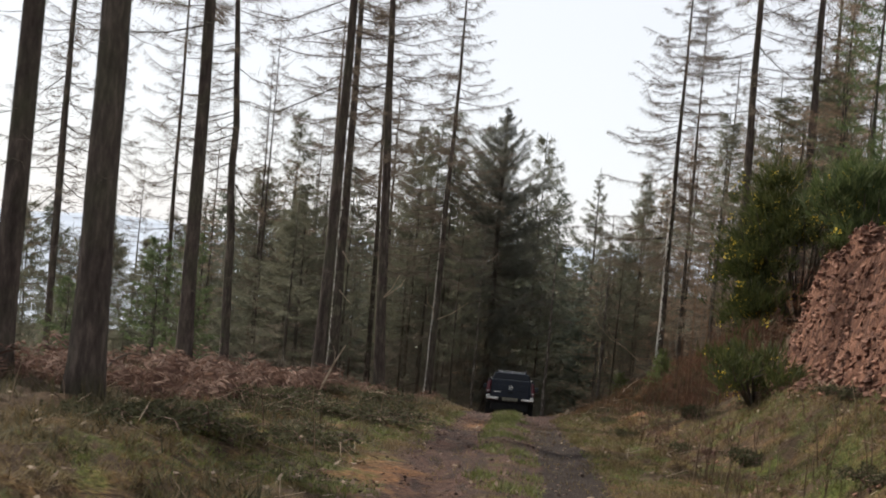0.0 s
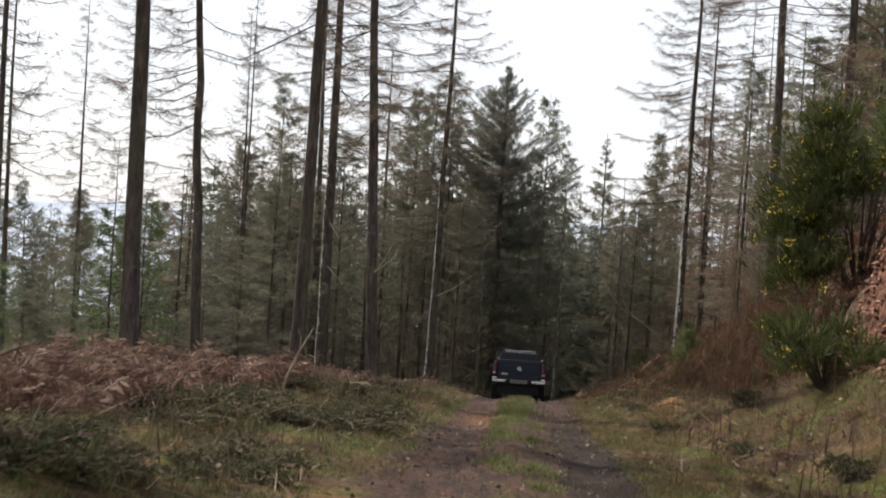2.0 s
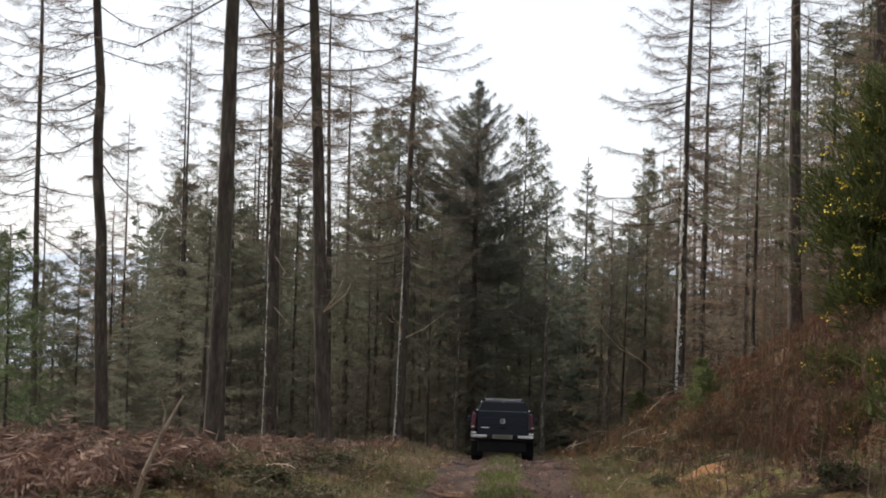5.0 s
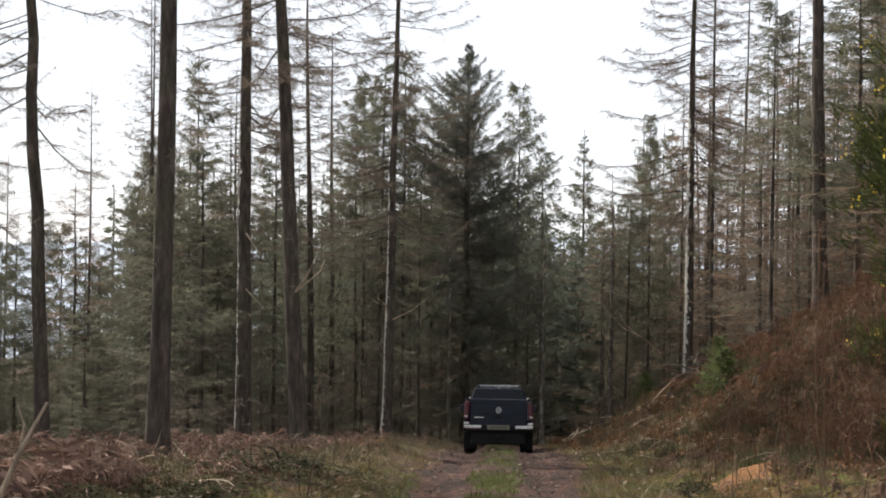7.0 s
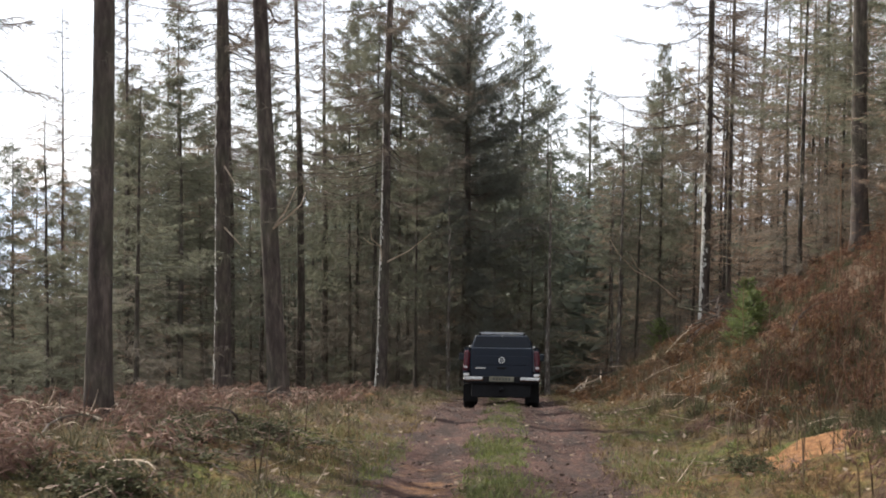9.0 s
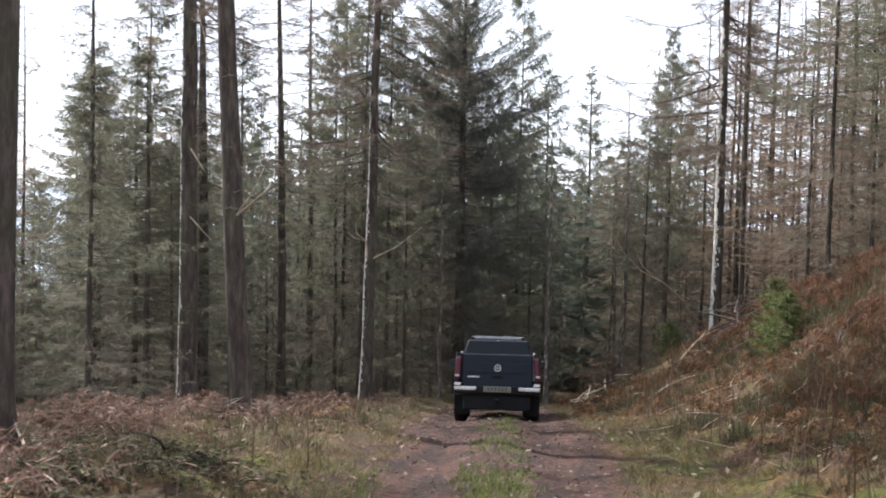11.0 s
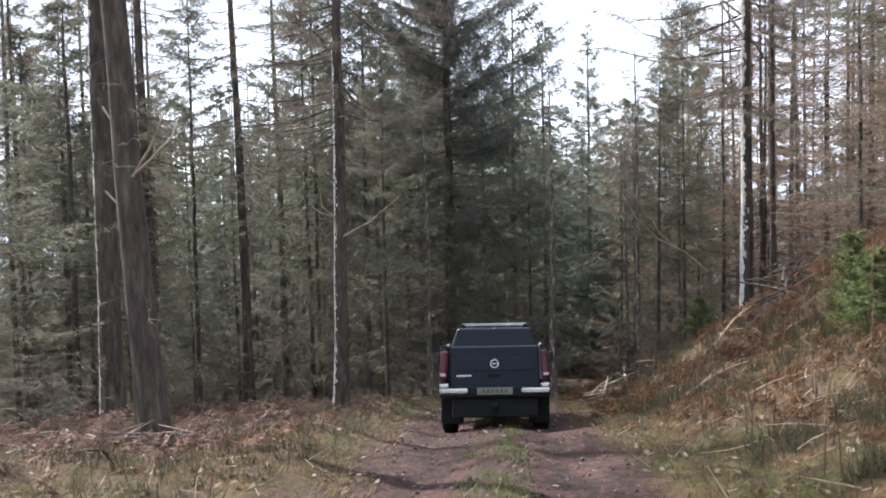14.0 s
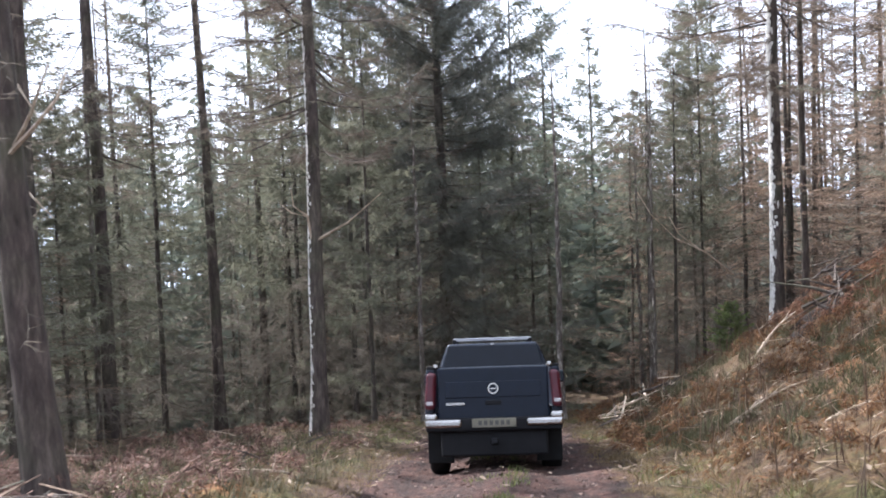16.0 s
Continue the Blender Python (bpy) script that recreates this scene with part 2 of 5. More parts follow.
def height(x, y):
    x, y = np.asarray(x, float), np.asarray(y, float)
    z = sum(np.interp(y + d, LINE_Y, LINE_Z) for d in (-3, -1.5, 0, 1.5, 3)) / 5
    u = x - centre(y)
    near = 1 - smooth(60, 90, y)
    # the track: two worn ruts and a low grassy crown
    z = z - 0.07 * np.exp(-((u - 0.82) / 0.34) ** 2) - 0.07 * np.exp(-((u + 0.82) / 0.34) ** 2) + 0.03 * np.exp(-(u / 0.3) ** 2)
    # verge and bracken mound on the valley side, then the fall into the valley
    z = z + (0.12 * smooth(1.5, 2.4, -u) + 0.30 * smooth(2.4, 4.2, -u) * (1 - smooth(28, 37, y)) - 0.03 * smooth(2.2, 4.0, -u) * smooth(33, 40, y)) * near
    z = z + 0.2 * smooth(5.5, 8.5, -u) * smooth(18, 26, y) * (1 - smooth(30, 38, y))
    z = z - 0.36 * np.clip(-u - 8.5, 0, 40) - 0.16 * np.clip(-u - 48.5, 0, 200) + 0.07 * np.clip(-u - 420, 0, 500)
    # the cut bank on the hill side: a bare red face first, a bracken slope further on
    cut = (1 - smooth(24, 29, y)) * smooth(-12, 4, y)
    face = 1.45 * smooth(2.9, 5.7, u) + 2.7 * smooth(5.65, 6.6, u) + 0.28 * np.clip(u - 6.4, 0, 60)
    toe = 4.0 + 1.5 * (1 - smooth(31, 40, y)) - 1.1 * smooth(42, 52, y)
    slope = 0.35 * smooth(2.2, 3.4, u) + 3.68 / (8 - toe) * (np.sqrt((u - toe) ** 2 + 0.35) + (u - toe)) * 0.5 * (1 - smooth(6.5, 16, u)) \
        + smooth(6.5, 16, u) * (3.2 + 0.28 * np.clip(u - 7.5, 0, 60))
    slope = slope * (1 - 0.15 * smooth(33, 44, y)) * (1 - 0.35 * smooth(50, 62, y)) * (1 - 0.6 * smooth(66, 110, y))
    z = z + cut * face + (1 - cut) * slope * smooth(0, 0.1, u)
    # spoil heaps and hummocks
    rough = smooth(1.6, 2.6, np.abs(u))
    z = z + bumps(x, y) * (0.025 + 0.13 * rough) + 0.07 * rough * bumps(x * 1.9 + 2, y * 2.2) + 0.03 * bumps(x * 2.3 + 1, y * 1.9)  + cut * crags(x, y) * smooth(4.9, 5.8, u) * (1 - smooth(7.0, 8.0, u))
    z = z + 0.12 * np.exp(-((x - 6.0) / 1.9) ** 2 - ((y - 29.4) / 1.2) ** 2) + 0.22 * np.exp(-((x - 5.2) / 0.9) ** 2 - ((y - 24) / 2.0) ** 2)
    z = z + 0.22 * np.exp(-((x + 0.2) / 0.8) ** 2 - ((y - 41.2) / 1.0) ** 2)
    return z


def ground_z(x, y):
    return float(height(x, y))


def spread(fine_lo, fine_hi, step, lo, hi, grow=1.22):
    mid = np.arange(fine_lo, fine_hi, step)
    up, v, s = [], mid[-1], step
    while v < hi:
        s *= grow
        v += s
        up.append(v)
    dn, v, s = [], mid[0], step
    while v > lo:
        s *= grow
        v -= s
        dn.append(v)
    return np.concatenate([dn[::-1], mid, up])


def build_ground():
    xs, ys = spread(-9, 12, 0.17, -2500, 2500), spread(-2, 60, 0.24, -450, 3200)
    X, Y = np.meshgrid(xs, ys)
    Z = height(X, Y)
    u = X - centre(Y)
    nx, ny = len(xs), len(ys)
    co = np.stack([X, Y, Z], -1).reshape(-1, 3)
    i = np.arange(nx * ny).reshape(ny, nx)
    faces = np.stack([i[:-1, :-1], i[:-1, 1:], i[1:, 1:], i[1:, :-1]], -1).reshape(-1, 4)
    me = bpy.data.meshes.new("ground")
    me.from_pydata(co.tolist(), [], faces.tolist())
    me.polygons.foreach_set("use_smooth", np.ones(len(me.polygons), bool))
    far = smooth(60, 100, Y)
    masks = {
        "mud": ((0.62 + 0.16 * smooth(26, 34, Y)) * np.exp(-((u + 0.15) / (1.75 + 0.2 * smooth(26, 34, Y))) ** 6) + 0.34 * np.exp(-((np.abs(u) - 0.82) / 0.42) ** 4)) * (1 - smooth(54, 60, Y)) * 0.95,
        "wet": 0.85 * np.exp(-((u - 0.9) / 0.42) ** 4) * (1 - smooth(20, 30, Y)) + 0.35 * np.exp(-((np.abs(u) - 0.85) / 0.35) ** 4) * (1 - smooth(52, 58, Y)),
        "turf": (1 - smooth(3.0, 6.5, np.abs(u))) * (1 - far) * (1 - 0.6 * smooth(30, 40, Y)),
        "red": smooth(5.1, 5.7, u) * (1 - smooth(6.5, 7.4, u)) * (1 - smooth(24.5, 27.5, Y)) * 1.1,
        "sand": 0.62 * np.exp(-((X - 4.9) / 1.3) ** 2 - ((Y - 29.1) / 0.7) ** 2) + 0.66 * np.exp(-((X - 6.5) / 1.4) ** 2 - ((Y - 29.4) / 0.8) ** 2) + 0.75 * np.exp(-((X + 0.1) / 0.9) ** 2 - ((Y - 41.2) / 0.9) ** 2) + 0.6 * np.exp(-((X - 8.3) / 0.9) ** 2 - ((Y - 45.4) / 1.5) ** 2)
        + 0.55 * np.exp(-((X - 1.2) / 0.8) ** 2 - ((Y - 27) / 5) ** 2) + 0.55 * np.exp(-((X + 0.5) / 0.8) ** 2 - ((Y - 13) / 3) ** 2),
    }
    for name, v in masks.items():
        at = me.attributes.new(name, "FLOAT", "POINT")
        at.data.foreach_set("value", v.reshape(-1).astype(np.float32))
    me.materials.append(GROUND)
    return tagged(new("ground", me), "forest floor of red earth, litter and grass with a rutted track", "ground", kind="structure")


ground = build_ground()


# ---- builders ----
class Geo:
    """Gathers tubes and slivers into one mesh."""

    def __init__(self):
        self.v, self.f = [], []

    def tube(self, pts, radii, n=5, cap=True):
        base = len(self.v)
        pts = [Vector(p) for p in pts]
        for k, (p, r) in enumerate(zip(pts, radii)):
            d = (pts[min(k + 1, len(pts) - 1)] - pts[max(k - 1, 0)]).normalized()
            s = d.orthogonal().normalized() if abs(d.z) < 0.95 else (Vector((1, 0, 0)) - d * d.x).normalized()
            w = d.cross(s)
            for j in range(n):
                q = 2 * math.pi * j / n
                self.v.append(tuple(p + (s * math.cos(q) + w * math.sin(q)) * r))
        for k in range(len(pts) - 1):
            for j in range(n):
                a, b = base + k * n + j, base + k * n + (j + 1) % n
                self.f.append((a, b, b + n, a + n))
        if cap:
            self.f.append(tuple(base + j for j in reversed(range(n))))
            self.f.append(tuple(base + (len(pts) - 1) * n + j for j in range(n)))

    def sliver(self, p, d, w, side):
        """A pointed sliver from p along d, of width w across side."""
        base = len(self.v)
        px, py, pz = p
        sx, sy, sz = side[0] * w * 0.5, side[1] * w * 0.5, side[2] * w * 0.5
        self.v += [(px - sx, py - sy, pz - sz), (px + sx, py + sy, pz + sz), (px + d[0], py + d[1], pz + d[2])]
        self.f.append((base, base + 1, base + 2))

    def leaf(self, p, d, w, side):
        """A lens-shaped blade of two triangles."""
        base = len(self.v)
        m = [p[i] + d[i] * 0.45 for i in range(3)]
        self.v += [tuple(p), tuple(m[i] - side[i] * w * 0.5 for i in range(3)), tuple(p[i] + d[i] for i in range(3)), tuple(m[i] + side[i] * w * 0.5 for i in range(3))]
        self.f.append((base, base + 1, base + 2, base + 3))

    def mesh(self, name, material, smooth_shade=False):
        me = bpy.data.meshes.new(name)
        me.from_pydata(self.v, [], self.f)
        me.materials.append(material)
        if smooth_shade:
            me.polygons.foreach_set("use_smooth", np.ones(len(me.polygons), bool))
        return me


def empty(name, label, category, group=""):
    return tagged(new(name), label, category, group)


def part_of(parent, name, mesh, label=""):
    ob = new(name, mesh)
    ob.parent = parent
    return tagged(ob, label) if label else ob


def rvec(rng, s=1.0):
    return Vector((rng.uniform(-s, s), rng.uniform(-s, s), rng.uniform(-s, s)))


def trunk_geo(rng, h, r, wobble=0.05, kink=None, n=10):
    g = Geo()
    pts, rad, k = [], [], 18
    ox = oy = 0.0
    for i in range(k + 1):
        s = (i / k) ** 1.15
        z = -0.5 + s * (h + 0.5)
        ox += rng.uniform(-wobble, wobble) * 0.5
        oy += rng.uniform(-wobble, wobble) * 0.5
        kx = kink[1] * math.exp(-((z - kink[0]) / 0.9) ** 2) + kink[2] * max(0, z - kink[0]) if kink else 0
        pts.append((ox + kx, oy, z))
        flare = 1 + 0.5 * math.exp(-max(z, 0) / 0.35)
        rad.append(max(0.012, r * flare * (1 - 0.93 * s) ** 0.8))
    g.tube(pts, rad, n)
    return g, pts, rad


def along(pts, z):
    for a, b in zip(pts, pts[1:]):
        if a[2] <= z <= b[2]:
            f = (z - a[2]) / (b[2] - a[2])
            return Vector([a[i] + f * (b[i] - a[i]) for i in range(3)])
    return Vector(pts[-1])


def bough(rng, limbs, twigs, p, az, length, rise, sag, r0, n_twigs, twig_len, twig_w, droop, blade=0, crook=0.0):
    """One branch with its twigs. rise: slope at the trunk; sag: how far the middle hangs before the tip turns up."""
    out = Vector((math.cos(az), math.sin(az), 0))
    side = Vector((-math.sin(az), math.cos(az), 0))
    bend = rng.uniform(-0.25, 0.25)
    k = 3 if length < 2.2 else 4
    pts = []
    for i in range(k + 1):
        s = i / k
        pts.append(p + out * (length * s) + side * (bend * length * s * s) + Vector((0, 0, rise * length * s - sag * length * math.sin(s * math.pi * 0.8) + 0.12 * length * s ** 3)) + rvec(rng, crook * length * s))
    limbs.tube(pts, [0.62 * r0 * (1 - 0.85 * i / k) for i in range(k + 1)], 3, False)
    for i in range(n_twigs):
        s = 0.1 + 0.9 * rng.random() ** 0.75
        q = s * k
        j = min(int(q), k - 1)
        b = pts[j].lerp(pts[j + 1], q - j)
        sgn = rng.choice((-1, 1))
        d = (out * rng.uniform(0.2, 0.9) + side * sgn * rng.uniform(0.3, 1.0) + Vector((0, 0, rng.uniform(-1.0, 0.25) * droop))).normalized()
        ln = twig_len * rng.uniform(0.45, 1.15) * (1.15 - 0.6 * s)
        w = d.cross(rvec(rng)).normalized()
        if blade == 3:
            twigs.sliver(b, d * ln, twig_w, w)
            e = (d + rvec(rng, 0.9)).normalized() * ln * 0.6
            twigs.sliver(b + d * ln * 0.4, e, twig_w * 0.8, e.cross(rvec(rng)).normalized())
        elif blade == 2:
            twigs.sliver(b, d * ln, twig_w, w)
            e = (d + rvec(rng, 1.0)).normalized() * ln * rng.uniform(0.35, 0.7)
            twigs.sliver(b + d * ln * rng.uniform(0.1, 0.6), e, twig_w, e.cross(rvec(rng)).normalized())
        elif blade:
            twigs.leaf(b, d * ln, twig_w * rng.uniform(0.6, 1.3), w)
        else:
            twigs.sliver(b, d * ln, twig_w, w)
            for m in range(2):
                e = (d + rvec(rng, 0.9)).normalized() * ln * rng.uniform(0.3, 0.6)
                twigs.sliver(b + d * ln * rng.uniform(0.2, 0.7), e, twig_w * 0.8, e.cross(rvec(rng)).normalized())
    return pts


TRUNKS = {}


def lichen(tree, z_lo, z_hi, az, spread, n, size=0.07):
    """Small pale flakes on one side of the bark that stand in for a trunk's sunlit edge."""
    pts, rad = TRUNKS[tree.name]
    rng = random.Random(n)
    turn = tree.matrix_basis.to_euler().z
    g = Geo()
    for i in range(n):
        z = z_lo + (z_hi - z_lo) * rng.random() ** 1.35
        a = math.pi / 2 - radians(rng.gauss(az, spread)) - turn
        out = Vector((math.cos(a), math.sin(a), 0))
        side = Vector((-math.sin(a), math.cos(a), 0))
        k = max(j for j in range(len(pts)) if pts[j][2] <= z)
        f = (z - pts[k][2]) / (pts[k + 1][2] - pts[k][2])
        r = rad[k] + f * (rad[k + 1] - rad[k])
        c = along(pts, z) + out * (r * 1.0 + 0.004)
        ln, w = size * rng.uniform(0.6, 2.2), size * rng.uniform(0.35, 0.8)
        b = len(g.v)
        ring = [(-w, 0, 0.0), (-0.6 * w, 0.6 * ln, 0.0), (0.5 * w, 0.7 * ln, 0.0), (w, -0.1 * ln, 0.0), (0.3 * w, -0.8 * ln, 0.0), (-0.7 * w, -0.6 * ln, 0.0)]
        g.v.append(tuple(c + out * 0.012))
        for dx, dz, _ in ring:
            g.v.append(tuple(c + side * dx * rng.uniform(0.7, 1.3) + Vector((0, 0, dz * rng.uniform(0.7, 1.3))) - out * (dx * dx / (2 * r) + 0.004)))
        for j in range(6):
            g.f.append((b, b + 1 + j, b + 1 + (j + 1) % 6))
    tagged(part_of(tree, "lichen", g.mesh("lichen", SUNLIT_FLAKE), "pale lichen-like flakes imitating a sunlit edge on the bark"), kind="stuff")


def larch(seed, h, r, label, bare=0.36, lmax=4.2, count=88, twigs=116, kink=None, twig_mat=TWIG, bark_mat=BARK_LARCH, wide=0.014):
    rng = random.Random(seed)
    t, pts, rad = trunk_geo(rng, h, r, 0.05, kink, 10 if r > 0.1 else 6)
    limbs, tw, dead = Geo(), Geo(), Geo()
    for i in range(count):
        s = bare + (0.985 - bare) * (i + rng.random()) / count
        z = s * h
        ln = lmax * (1 - ((s - bare) / (1.03 - bare)) ** 1.3) * rng.uniform(0.4, 1.1) + 0.3
        bough(rng, limbs, tw, along(pts, z), rng.uniform(0, 6.283), ln, rng.uniform(-0.25, 0.15) + 0.45 * max(0.0, s - 0.45), rng.uniform(0.04, 0.18), 0.012 + 0.008 * ln, int(twigs * (0.3 + ln / lmax)), 0.66, wide, 0.65, 0, 0.06)
    for i in range(22):
        z = h * rng.uniform(0.08, bare + 0.05)
        ln = rng.uniform(0.3, 1.7)
        bough(rng, dead, dead, along(pts, z), rng.uniform(0, 6.283), ln, rng.uniform(-0.45, 0.1), 0.05, 0.012, 4, 0.4, 0.012, 0.6)
    ob = empty("larch_tree", label, "tree", "conifers of the plantation")
    TRUNKS[ob.name] = (pts, rad)
    part_of(ob, "trunk", t.mesh("larch trunk", bark_mat, True))
    tagged(part_of(ob, "branchwork", limbs.mesh("larch boughs", bark_mat)), kind="stuff")
    tagged(part_of(ob, "crown", tw.mesh("larch twigs", twig_mat)), kind="stuff")
    tagged(part_of(ob, "deadwood", dead.mesh("larch dead wood", TWIG_DEAD)), kind="stuff")
    return ob


def spruce(seed, h, r, label, low=0.08, lmax=3.2, gap=0.38, per=6, twigs=26, needle=NEEDLE, dead_to=0.3, blade=0.07, name="spruce_tree", droop=1.0, fine=False, spray=0.55, thin=False):
    rng = random.Random(seed)
    t, pts, rad = trunk_geo(rng, h, r, 0.03, None, 10 if r > 0.1 else 6)
    limbs, leaf, dead = Geo(), Geo(), Geo()
    z = low * h
    while z < h * 0.985:
        s = z / h
        reach = lmax * (1 - s) ** 0.8 * (0.55 + 0.45 * min(1, s / 0.18)) + 0.15
        tip = min(1.0, (1 - s) / 0.26) if r > 0.15 else 1.0
        reach *= 0.42 + 0.58 * tip
        for j in range(per):
            ln = reach * rng.uniform(0.55, 1.15)
            zz = z + rng.uniform(-0.15, 0.15)
            if rng.random() < 0.12:
                continue
            if s < dead_to and rng.random() < 0.85:
                bough(rng, dead, dead, along(pts, zz), rng.uniform(0, 6.283), ln * 0.9, rng.uniform(-0.6, 0.25), 0.08, 0.014, int(twigs * (0.6 if fine else 0.42)), 0.85 if fine else 0.6, 0.022 if fine else 0.02, 1.5, 3 if fine or thin else 0)
            else:
                bough(rng, limbs, leaf, along(pts, zz), rng.uniform(0, 6.283), ln, rng.uniform(-0.12, 0.12) * (2.2 if r < 0.1 else 1.0) + 0.35 * s, 0.16 * (1 - s), 0.010 + 0.007 * ln, int(twigs * (0.35 + 0.75 * ln / lmax) * (0.3 + 0.7 * tip)), (0.85 if fine else spray) * (0.25 + 0.75 * tip), blade, droop, 2 if fine or thin else 1)
        z += gap * rng.uniform(0.8, 1.2) * (1.1 - 0.3 * s)
    ob = empty(name, label, "tree", "conifers of the plantation")
    part_of(ob, "trunk", t.mesh("spruce trunk", BARK_SPRUCE, True))
    tagged(part_of(ob, "branchwork", limbs.mesh("spruce boughs", BARK_SPRUCE)), kind="stuff")
    tagged(part_of(ob, "crown", leaf.mesh("spruce sprays", needle)), kind="stuff")
    if dead.f:
        tagged(part_of(ob, "deadwood", dead.mesh("spruce dead wood", TWIG_DEAD)), kind="stuff")
    return ob


def stand(ob, x, y, turn=0.0, sx=1.0, sz=1.0, lean=0.0, lift=0.0):
    """Plants a tree. lean: sideways metres per metre of height."""
    m = Matrix.Translation((x, y, ground_z(x, y) + lift)) @ pose(0, 0, 0, 0, math.degrees(math.atan(lean)), 0) @ pose(0, 0, 0, 0, 0, turn) @ Matrix.Diagonal((sx, sx, sz, 1))
    ob.matrix_basis = m
    return ob


def plant(ob, *args, **kw):
    m = copy_thing(ob, Matrix.Identity(4))
    return stand(m, *args, **kw)

# ---- the trees beside the track, each in its place ----
L_TALL = "tall bare larch with a straight dark trunk at the track side"
stand(larch(11, 25, 0.22, "stout dark larch trunk among bracken close to the track", 0.42, 3.6, 70), -4.43, 14.8, 20, lean=0.0)
stand(larch(12, 24, 0.19, L_TALL, 0.34, 3.8, 80), -5.93, 27.5, 70, lean=-0.003)
t_big = stand(larch(13, 24, 0.18, L_TALL, 0.36, 3.8, 78, 60), -3.29, 33.5, 110, lean=0.005)
larch_pale_edge = stand(larch(14, 25, 0.24, "tall larch with a pale sunlit edge on its trunk", 0.36, 4.2, 90, 96), -4.24, 49.0, 0, lean=-0.002)
larch_leaning = stand(larch(15, 24, 0.215, "tall larch whose dark trunk leans over its foot", 0.36, 4.0, 85), -1.80, 42.0, 200, lean=-0.046)
stand(larch(16, 21, 0.175, "larch with a crooked kink halfway up its trunk", 0.34, 3.6, 64, 70, (7.3, -0.18, -0.05)), -7.03, 39.2, 0, lean=-0.02)
larch_pale_foot = stand(larch(17, 21.5, 0.19, "slim larch with a pale sunlit foot by the track", 0.30, 4.6, 104, 92), -0.18, 55.8, 30, lean=0.012)
larch_bank = stand(larch(18, 23, 0.19, "larch on the bank with a pale sunlit trunk edge", 0.28, 5.2, 130, 130, None, TWIG, BARK_LARCH), 11.55, 59.8, 160, lean=0.006)
for i, (x, y, sx, sz, lean) in enumerate(((-10.2, 43.8, 0.62, 0.85, -0.012), (-15.0, 52.5, 0.6, 0.8, 0.0), (-12.4, 37.0, 0.7, 0.92, 0.0), (-6.35, 17.0, 1.1, 1.0, 0.0),
                                          (-9.5, 20.0, 0.8, 0.95, 0.01), (-9.3, 59.0, 0.5, 0.8, -0.01), (-8.9, 57.0, 0.5, 0.82, 0.0), (-12.0, 60.0, 0.5, 0.7, 0.0), (-17.5, 66.0, 0.55, 0.75, 0.01),
                                          (-5.75, 59.4, 1.15, 0.85, -0.012), (-3.48, 62.2, 0.95, 0.85, -0.017), (-3.23, 70.0, 0.9, 0.85, -0.008), (12.9, 61.5, 0.6, 0.9, 0.0), (17.5, 74.0, 0.75, 0.95, 0.017), (11.66, 45.0, 1.1, 1.0, -0.013),
                                          (13.36, 43.2, 1.0, 1.0, 0.0), (16.9, 52.0, 0.8, 0.95, 0.0), (23.4, 82.0, 0.7, 0.85, 0.01), (-7.6, 68.0, 0.7, 0.8, 0.0))):
    made = plant(t_big, x, y, 47 * i, sx, sz, lean)
    if (x, y) == (12.9, 61.5):
        larch_bank_thin = made

t_shade = stand(larch(19, 23, 0.17, "tall bare larch added mostly out of view for shade", 0.36, 3.8, 60, 20, None, TWIG, BARK_LARCH, 0.035), -13.0, 24.0, 0)

# added shade larches, nearly all unseen, on the valley side and the bend behind
for i, (x, y) in enumerate(((-15, 45), (-12, 12), (-16, 18), (-9, 8), (-7, 2), (-11, -3), (-6, -8), (-14, -10),
                            (13, 8), (12, 15), (14, 22), (16, 30), (15, 36), (18, 44), (12, 0), (10, -7), (15, -14), (-8, -18), (9, -22), (-12, -26))):
    plant(t_shade, x, y, 71 * i, 0.75 + 0.05 * (i % 5), 0.8 + 0.05 * (i % 4), 0.01 * (i % 3 - 1))

# ---- pale dead snags still hanging on some of the trunks ----
def snags(tree, lines, r):
    """Dead broken branches on a trunk, each a bent tapering tube."""
    for line in lines:
        g = Geo()
        k = len(line) - 1
        g.tube(line, [r * (1 - 0.7 * i / k) for i in range(k + 1)], 5)
        o = part_of(tree, "snag", g.mesh("snag", WOOD_CUT), "pale dead broken branch")
        o.matrix_basis = tree.matrix_basis.inverted()


snags(larch_pale_foot, (((-0.16, 55.7, -1.78), (-0.22, 55.6, -1.26), (-0.56, 55.5, -1.17), (-0.77, 55.5, -0.99)), ((-0.22, 55.6, -1.26), (-0.51, 55.5, -1.02), (-0.54, 55.4, -0.66)), ((0.0, 55.7, -1.78), (0.7, 55.4, -1.41), (1.46, 55.2, -0.79))), 0.035)
snags(larch_leaning, (((-2.05, 41.9, -0.34), (-1.68, 41.7, -0.06), (-1.36, 41.5, 0.22), (-1.26, 41.5, 0.48)), ((-1.96, 41.9, -0.25), (-1.7, 41.7, 0.08), (-1.46, 41.6, 0.58))), 0.03)
snags(larch_pale_edge, (((-4.25, 48.9, -0.45), (-3.98, 48.7, -0.7), (-3.62, 48.5, -1.03)), ((-4.22, 48.9, 1.17), (-4.06, 48.7, 0.97), (-3.84, 48.6, 0.65)), ((-4.07, 48.9, 4.45), (-3.89, 48.7, 3.91), (-3.7, 48.5, 2.74))), 0.028)
